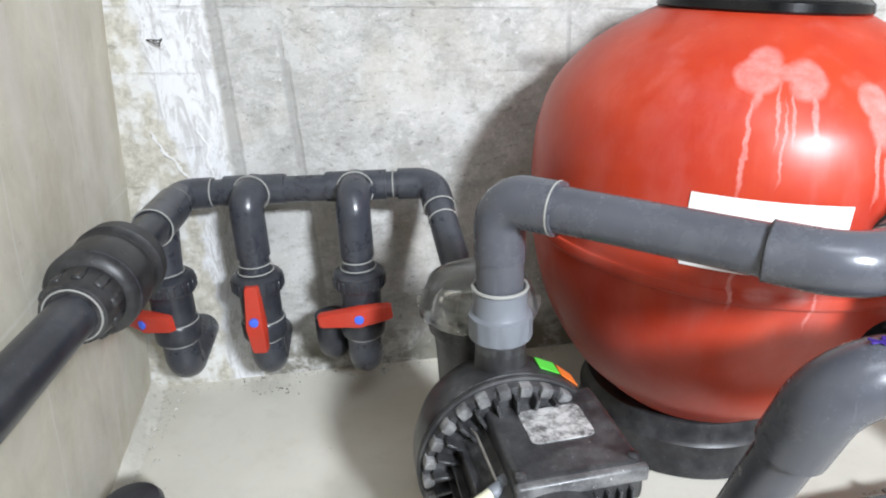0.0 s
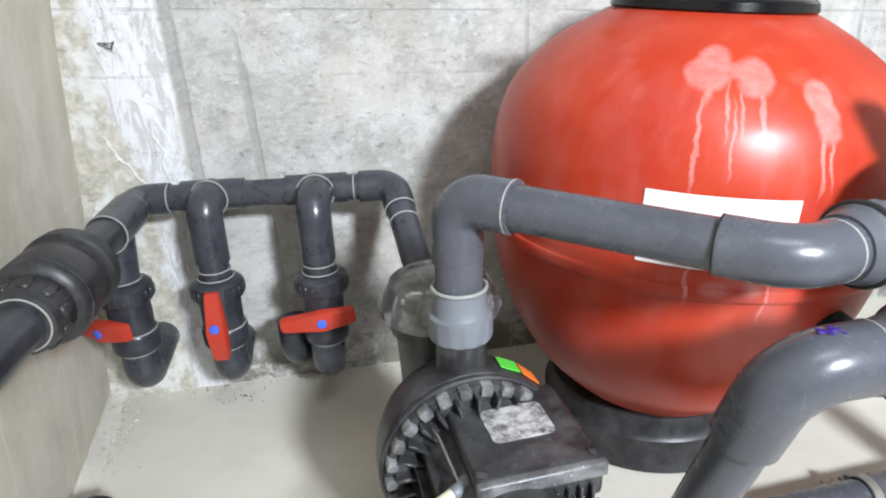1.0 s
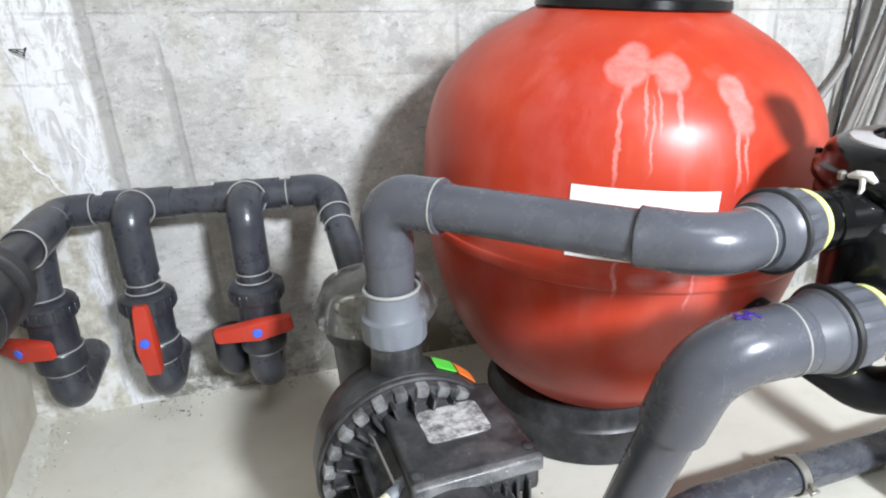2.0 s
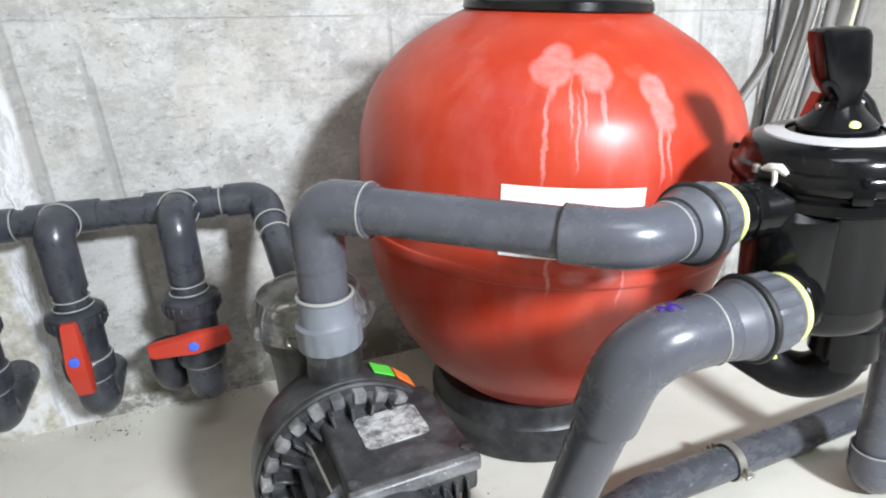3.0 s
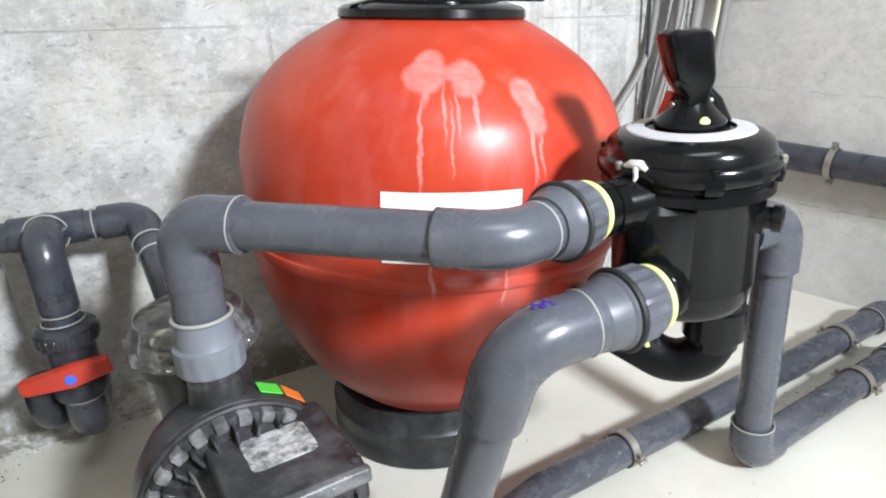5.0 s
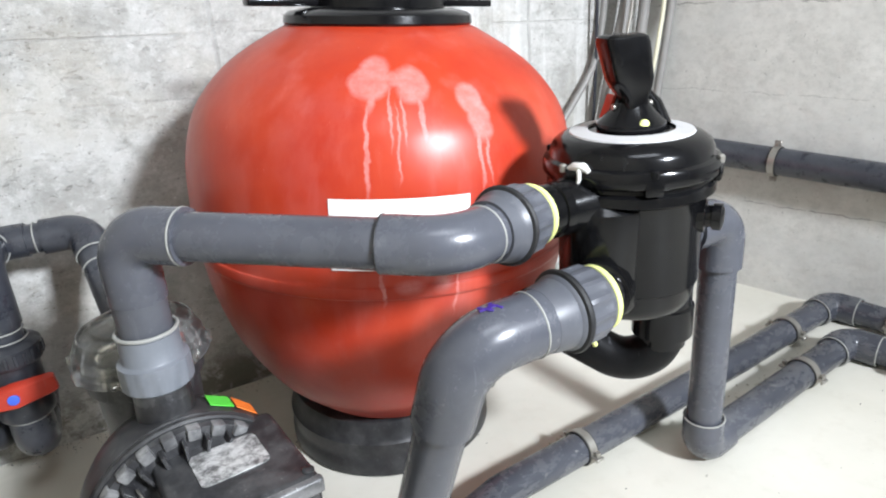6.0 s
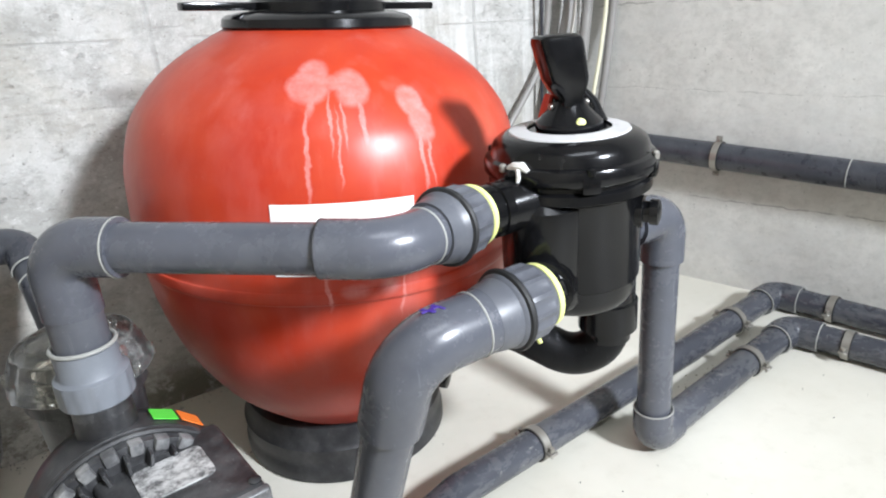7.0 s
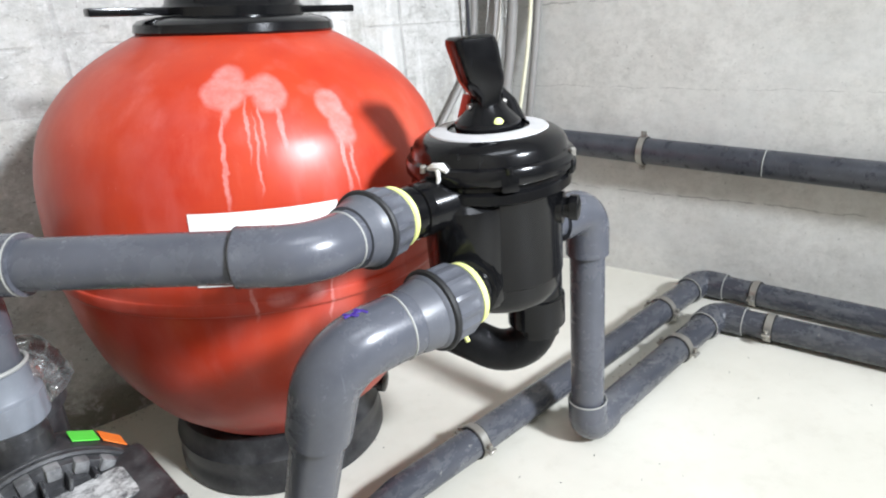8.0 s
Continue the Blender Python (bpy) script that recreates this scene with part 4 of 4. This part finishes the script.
def floor_pipe(name, pts, label, bends, clips):
    t = thing(name, label, "pipe", "pipes along the floor")
    z = R + 0.005
    P = [V((x, y, z)) for x, y in pts]
    part("pipe", pipe_bm(P, R, 0.05), M_SCUFFED, t)
    for i in bends:
        elbow(t, P[i - 1], P[i], P[i + 1], R + 0.006, 0.07, M_SCUFFED, bend=0.05)
        bead("glue_ring", P[i], P[i - 1], 0.071, R + 0.004, t)
        bead("glue_ring", P[i], P[i + 1], 0.071, R + 0.004, t)
    for i, s in clips:
        clamp(t, along(P[i], P[i + 1], s), P[i + 1] - P[i], R + 0.001)
    return t


fa = floor_pipe("floor_pipe", [(0.657, 1.262), (0.868, 1.375), (1.551, 1.573), (1.945, 1.700), (2.105, 1.300), (2.25, 0.9)], "dusty dark grey pvc pipe clipped to floor", [3], [(1, 0.20), (2, 0.20), (3, 0.15)])
fb = floor_pipe("floor_pipe", [(1.30, 1.359), (1.825, 1.535), (1.975, 1.205), (2.12, 0.85)], "dusty dark grey pvc pipe clipped to floor", [1], [(0, 0.35), (1, 0.13)])


def wall_pipe():
    t = thing("wall_pipe", "grey pvc pipe clipped along the smooth wall", "pipe")
    n = V((-0.894, -0.447, 0))
    b0 = CR + RIGHT_DIR * 0.05 + n * 0.045 + V((0, 0, 0.412))
    b1 = CR + RIGHT_DIR * 1.7 + n * 0.045 + V((0, 0, 0.352))
    part("pipe", pipe_bm([b0, b1], R + 0.005), M_PIPE_OLD, t)
    clamp(t, along(b0, b1, 0.40), b1 - b0, R + 0.006, n)
    bead("glue_ring", b0, b1, 0.72, R + 0.005, t)
    elbow(t, b1, b0, b0 + V((0, 0, -0.2)), SOCK, 0.07, M_PIPE)


wall_pipe()

# ---- manifold on the back wall ----


def header_at(x, z=0.506, out=0.0):
    return V((x + out * 0.108, 1.785 + (x + 0.05) * 0.108 - out, z))


LEFT_END, RIGHT_END = header_at(-0.289, 0.503), header_at(0.226)
LP = V((-0.160, 0.995, 0.494))
RH = 0.0285
VALVES = [(-0.300, 1.650, 0.030), (-0.139, 1.712, 0.006), (0.078, 1.715, 0.014)]


def manifold():
    t = thing("suction_manifold", "dark grey pvc manifold with tees on back wall", "pipe")
    part("pipe", pipe_bm([along(LEFT_END, RIGHT_END, 0.05), along(RIGHT_END, LEFT_END, 0.06)], RH - 0.001), M_PIPE_OLD, t)
    elbow(t, RIGHT_END, LEFT_END, LP, RH + 0.004, 0.062, M_PIPE_OLD)
    bead("glue_ring", LEFT_END, RIGHT_END, 0.063, RH + 0.002, t)
    bead("glue_ring", LEFT_END, LP, 0.063, R + 0.001, t)
    for x, (vx, vy, vz) in zip((-0.139, 0.070), VALVES[1:]):
        c = header_at(x)
        tee = part("tee", pipe_bm([header_at(x - 0.062), header_at(x + 0.062)], RH + 0.003), M_PIPE_OLD, t)
        p = V((vx, vy, 0.506))
        bm = sweep(bmesh.new(), rounded([c, p, (vx, vy, 0.385)], 0.05), R + 0.003)
        part("branch_elbow", bm, M_PIPE_OLD, t)
        bead("glue_ring", c, p, 0.028, R + 0.006, t)
        part("branch_pipe", pipe_bm([(vx, vy, 0.40), (vx, vy, 0.345)], R - 0.001), M_PIPE_OLD, t)
    bead("glue_ring", header_at(0.146), RIGHT_END, 0.0, RH, t)
    drop = V((0.305, 1.575, 0.37))
    elbow(t, LEFT_END, RIGHT_END, drop, RH + 0.004, 0.07, M_PIPE_OLD)
    bead("glue_ring", RIGHT_END, drop, 0.072, RH + 0.003, t)
    bead("glue_ring", RIGHT_END, drop, 0.105, RH, t)
    part("drop_pipe", pipe_bm([along(RIGHT_END, drop, 0.06), drop, (0.335, 1.475, 0.30)], RH, 0.03), M_PIPE_OLD, t)
    # run along the left wall
    part("side_pipe", pipe_bm([along(LEFT_END, LP, 0.05), LP, LP + (LP - LEFT_END) * 0.9], R + 0.001), M_VALVE, t)
    d = (LP - LEFT_END).normalized()
    c = LEFT_END + d * 0.125
    part("side_tee", pipe_bm([c - d * 0.055, c + d * 0.07], R + 0.005), M_PIPE_OLD, t)
    bead("glue_ring", LEFT_END, LP, 0.20, R + 0.005, t)
    vx, vy, _ = VALVES[0]
    part("branch_pipe", pipe_bm([(vx + 0.012, vy, 0.49), (vx, vy, 0.36)], R + 0.001), M_PIPE_OLD, t)


manifold()


def check_valve():
    a, b = along(LEFT_END, LP, 0.315), along(LEFT_END, LP, 0.545)
    t = thing("check_valve", "large black pvc check valve on side pipe", "valve")
    rows = [(0, 0.040), (0.018, 0.043), (0.022, 0.060), (0.028, 0.068), (0.056, 0.070), (0.060, 0.066), (0.066, 0.0625), (0.078, 0.0625), (0.082, 0.0655), (0.090, 0.0675), (0.140, 0.0685), (0.152, 0.0665), (0.160, 0.060), (0.163, 0.052), (0.200, 0.048), (0.212, 0.045), (0.216, 0.036)]
    part("body", turned(a, b, rows, 48), M_BLACK_DUSTY, t)
    bead("glue_ring", a, b, 0.214, 0.039, t)
    bead("seam", a, b, 0.146, 0.0672, t, M_PIPE_OLD, 0.0012)
    d = (b - a).normalized()
    s = d.orthogonal().normalized()
    for k in range(10):
        q = Matrix.Rotation(2 * math.pi * k / 10, 3, d) @ s
        part("grip", box_bm((0.016, 0.032, 0.010), facing(a + d * 0.182 + q * 0.048, d, q), 0.003, 1), M_BLACK_DUSTY, t)


check_valve()


def ball_valve(at, turn, label, face=8, slide=0.0):
    """An upright ball valve: two union nuts, a body, a red handle with a blue cap, and a bend to the wall below."""
    t = thing("ball_valve", label, "valve", "ball valves on the manifold", at)
    o = V((0, 0, 0))
    part("body", vertical([(0.19, 0.034), (0.195, 0.045), (0.200, 0.047), (0.232, 0.047), (0.236, 0.044), (0.24, 0.040), (0.255, 0.042), (0.30, 0.042), (0.305, 0.036)], (0, 0), 36), M_VALVE, t)
    for z0, r in ((0.300, 0.053),):
        nut = part("union_nut", vertical([(z0, 0.040), (z0 + 0.002, r - 0.003), (z0 + 0.008, r), (z0 + 0.034, r), (z0 + 0.040, r - 0.006), (z0 + 0.044, 0.036)], (0, 0), 36), M_VALVE, t)
        for k in range(22):
            a = 2 * math.pi * k / 22
            part("grip", box_bm((0.004, 0.006, 0.020), Matrix.Translation((math.cos(a) * r, math.sin(a) * r, z0 + 0.018)) @ Matrix.Rotation(a, 4, "Z"), 0.001, 1), M_VALVE, nut)
    bead("glue_ring", (0, 0, 0.30), (0, 0, 0.4), 0.046, 0.036, t)
    bead("glue_ring", (0, 0, 0.30), (0, 0, 0.4), 0.062, 0.032, t)
    bead("glue_ring", (0, 0, 0.1), (0, 0, 0.4), 0.088, 0.036, t)
    bead("glue_ring", (0, 0, 0.1), (0, 0, 0.4), 0.136, 0.0445, t)
    bx = V((-0.225, 0.974, 0))
    bm = sweep(bmesh.new(), rounded([(0, 0, 0.20), (0, 0, 0.122), bx * 0.19 + V((0, 0, 0.122))], 0.045), 0.037)
    part("lower_elbow", bm, M_PIPE_OLD, t)
    # stem and handle, which face the room
    m = Matrix.Rotation(radians(face), 4, "Z")
    part("stem", turned(m @ V((0, -0.03, 0.262)), m @ V((0, -0.062, 0.262)), [(0, 0.017), (0.02, 0.017), (0.022, 0.013), (0.032, 0.013)], 18), M_VALVE, t)
    h = bmesh.new()
    prof = [(-0.084, 0.012, 0.006), (-0.078, 0.015, 0.008), (-0.025, 0.019, 0.010), (0.0, 0.021, 0.012), (0.02, 0.020, 0.010), (0.060, 0.017, 0.008), (0.066, 0.014, 0.006)]
    rings = [[h.verts.new((sx * w, -0.066 + sy * d + abs(u) * 0.12, u)) for sx, sy in ((-1, -0.4), (-0.8, -1), (0.8, -1), (1, -0.4), (1, 1), (-1, 1))] for u, w, d in prof]
    for p, q in zip(rings, rings[1:]):
        for k in range(6):
            h.faces.new((p[k], p[(k + 1) % 6], q[(k + 1) % 6], q[k]))
    h.faces.new(rings[0])
    h.faces.new(rings[-1])
    bmesh.ops.transform(h, matrix=m @ Matrix.Translation((0, 0, 0.262)) @ Matrix.Rotation(radians(turn), 4, "Y") @ Matrix.Translation((0, 0, slide)), verts=h.verts[:])
    hd = part("handle", h, M_RED, t, "red plastic handle")
    part("cap", turned(m @ V((0, -0.074, 0.262)), m @ V((0, -0.081, 0.262)), [(0, 0.0095), (0.005, 0.0095), (0.006, 0.007)], 18), M_BLUE, hd, "blue plastic cap")
    return t


ball_valve(VALVES[0], 84, "dark grey ball valve, red handle turned across", -24)
ball_valve(VALVES[1], 180, "dark grey ball valve, red handle in line", 8, 0.012)
ball_valve(VALVES[2], 84, "dark grey ball valve, red handle turned across")


def stub():
    t = thing("pipe_stub", "short dark pvc pipe rising from wall foot", "pipe")
    bm = sweep(bmesh.new(), rounded([(-0.005, 1.76, 0.225), (-0.005, 1.76, 0.135), (-0.03, 1.92, 0.135)], 0.045), 0.036)
    part("elbow", bm, M_VALVE, t)


stub()


def hoses():
    """Conduits and cables that hang in the far corner and sag away from it: metres from the corner along the wall at five heights, distance off the wall, radius."""
    heights = (2.38, 1.2, 0.80, 0.66, 0.50, 0.25)
    rows = (
        ((-0.09, -0.09, -0.112, -0.158, -0.195, -0.26), 0.060, 0.0190, M_HOSE, "thick grey corrugated conduit"),
        ((-0.05, -0.05, -0.069, -0.090, -0.125, -0.20), 0.085, 0.0170, M_HOSE, "thick grey corrugated conduit"),
        ((-0.19, -0.20, -0.199, -0.200, -0.206, -0.23), 0.035, 0.0045, M_VALVE, "thin black cable"),
        ((-0.16, -0.16, -0.170, -0.190, -0.325, -0.50), 0.030, 0.0095, M_HOSE, "thin grey hose"),
        ((0.0, 0.0, 0.000, -0.022, -0.050, -0.09), 0.120, 0.0120, M_HOSE, "thin grey hose"),
        ((-0.03, -0.03, -0.035, -0.060, -0.10, -0.16), 0.125, 0.0060, M_CABLE, "thin pale cable"),
        ((-0.12, -0.125, -0.135, -0.172, -0.222, -0.30), 0.105, 0.0050, M_STEEL, "thin pale cable"),
    )
    d = (CR - CL).normalized()
    n = V((d.y, -d.x, 0))
    for places, off, r, mat, kind in rows:
        t = thing("hose", kind + " hanging in the corner", "hose", "hoses in the corner")
        knots = [CR + d * s + n * off + V((0, 0, z)) for s, z in zip(places, heights)]
        pts = rounded(knots, 0.5)
        fine = []
        for p, q in zip(pts, pts[1:]):
            m = max(1, int((q - p).length / 0.006)) if r > 0.015 else max(1, int((q - p).length / 0.03))
            fine += [p.lerp(q, k / m) for k in range(m)]
        fine.append(pts[-1])
        radii = [r * (1.0 if k % 2 else 0.90) for k in range(len(fine))] if r > 0.015 else r
        part("tube", sweep(bmesh.new(), fine, radii, 12), mat, t)


hoses()


def side_cap():
    t = thing("floor_outlet", "dark pvc outlet fitting standing on floor", "pipe fitting", at=(-0.242, 1.300, 0))
    part("body", vertical([(0, 0.045), (0.06, 0.045), (0.062, 0.052), (0.105, 0.052), (0.115, 0.046), (0.12, 0.02)], (0, 0), 32), M_VALVE, t)


side_cap()


def crumbs(name, label, n, place, lo, hi, material):
    """Many tiny broken bits, joined."""
    rnd = random.Random(len(name) + n)
    bm = bmesh.new()
    for _ in range(n):
        c = place(rnd)
        s = rnd.uniform(lo, hi)
        vs = [bm.verts.new(V(c) + V((rnd.uniform(-1, 1), rnd.uniform(-1, 1), 0)) * s) for _ in range(3)]
        top = bm.verts.new(V(c) + V((rnd.uniform(-0.3, 0.3) * s, rnd.uniform(-0.3, 0.3) * s, s * 0.8)))
        bm.faces.new(vs)
        for i in range(3):
            bm.faces.new((vs[i], vs[(i + 1) % 3], top))
    return tagged(part(name, bm, material, smooth=False), label, "debris", kind="stuff")


M_GRIT = plastic("grey grit", (0.55, 0.53, 0.47), amount=0.3, rough=0.9)
M_DIRT = plastic("dark grit", (0.06, 0.055, 0.045), amount=0.4, rough=0.9)
WALL_DIR = (CR - CL).normalized()
crumbs("grit", "grey mortar grit along the wall foot", 240, lambda r: CL + WALL_DIR * r.uniform(0.05, 1.1) + V((0.225, -0.974, 0)) * abs(r.gauss(0, 0.03)) + V((0, 0, 0.0005)), 0.002, 0.006, M_GRIT)
crumbs("corner_grit", "pale mortar crumbs along the side wall foot", 320, lambda r: CL + LEFT_DIR * r.uniform(0.02, 1.1) + V((0.957, 0.29, 0)) * (0.004 + abs(r.gauss(0, 0.022))) + V((0, 0, 0.004)), 0.002, 0.007, M_GRIT)
crumbs("dark_grit", "dark dirt crumbs along the wall foot", 70, lambda r: CL + WALL_DIR * (0.33 + 0.22 * r.choice((0, 1)) + r.gauss(0, 0.07)) + V((0.225, -0.974, 0)) * abs(r.gauss(0, 0.022)) + V((0, 0, 0.0005)), 0.0012, 0.0035, M_DIRT)
crumbs("floor_bits", "scattered dark crumbs on the floor", 60, lambda r: V((r.uniform(-0.3, 2.0), r.uniform(1.1, 1.75), 0.0003)), 0.0012, 0.0035, M_DIRT)
crumbs("valve_bits", "dark crumbs on the floor below the valves", 26, lambda r: V((r.gauss(-0.17, 0.04), r.gauss(1.79, 0.02), 0.0003)), 0.0015, 0.005, M_DIRT)


def fillet():
    """An uneven band of pale mortar where floor and side wall meet."""
    bm = bmesh.new()
    n = 220
    rows = []
    out = V((0.957, 0.29, 0))
    for k in range(n + 1):
        p0 = CL - out * 0.026 + LEFT_DIR * (0.001 + 1.2 * k / n)
        w = 0.036 + 0.012 * noise.noise(V((k * 0.06, 0, 4))) + 0.002 * noise.noise(V((k * 0.22, 2, 4)))
        h = 0.022 + 0.009 * noise.noise(V((k * 0.07, 3, 1))) + 0.002 * noise.noise(V((k * 0.22, 3, 1)))
        rows.append([bm.verts.new(q) for q in (p0 - out * 0.01 + V((0, 0, h)), p0 + out * 0.006 + V((0, 0, h)), p0 + out * w * 0.5 + V((0, 0, h * (0.40 + 0.12 * noise.noise(V((k * 0.2, 7, 7)))))), p0 + out * w + V((0, 0, 0.0008)))])
    for a, b in zip(rows, rows[1:]):
        for i in range(3):
            bm.faces.new((a[i], a[i + 1], b[i + 1], b[i]))
    tagged(part("trim", bm, M_MORTAR), "pale mortar fillet along the wall foot", "trim", kind="structure")


fillet()


def wall_scrap():
    t = thing("dark_scrap", "dark curled scrap clinging to the white patch", "debris")
    c = V((-0.318, 1.8175, 0.803))
    bm = bmesh.new()
    for a, b in (((-0.017, 0, 0.004), (0.015, 0, 0.002)), ((-0.017, 0, 0.004), (0.008, 0, -0.008)), ((0.015, 0, 0.004), (0.008, 0, -0.010)), ((-0.004, 0, 0.002), (0.010, 0, -0.004)), ((0.012, 0, 0.0), (0.016, 0, 0.006))):
        sweep(bm, [c + V(a), c + (V(a) + V(b)) / 2 + V((0, -0.004, 0.001)), c + V(b)], 0.0012, 6)
    part("scrap", bm, M_WEB, t)


wall_scrap()


def beside_floor_pipe(r):
    a, b = ((0.95, 1.40), (1.85, 1.67)) if r.random() < 0.6 else ((1.35, 1.375), (1.80, 1.53))
    u = r.random()
    return V((a[0] + (b[0] - a[0]) * u + r.gauss(0, 0.012), a[1] + (b[1] - a[1]) * u + 0.035 + abs(r.gauss(0, 0.02)), 0.0004))


M_TAN = plastic("tan grit", (0.34, 0.29, 0.19), amount=0.3, rough=0.9)
crumbs("pipe_dirt", "tan dirt crumbs along the floor pipes", 700, beside_floor_pipe, 0.001, 0.0045, M_TAN)
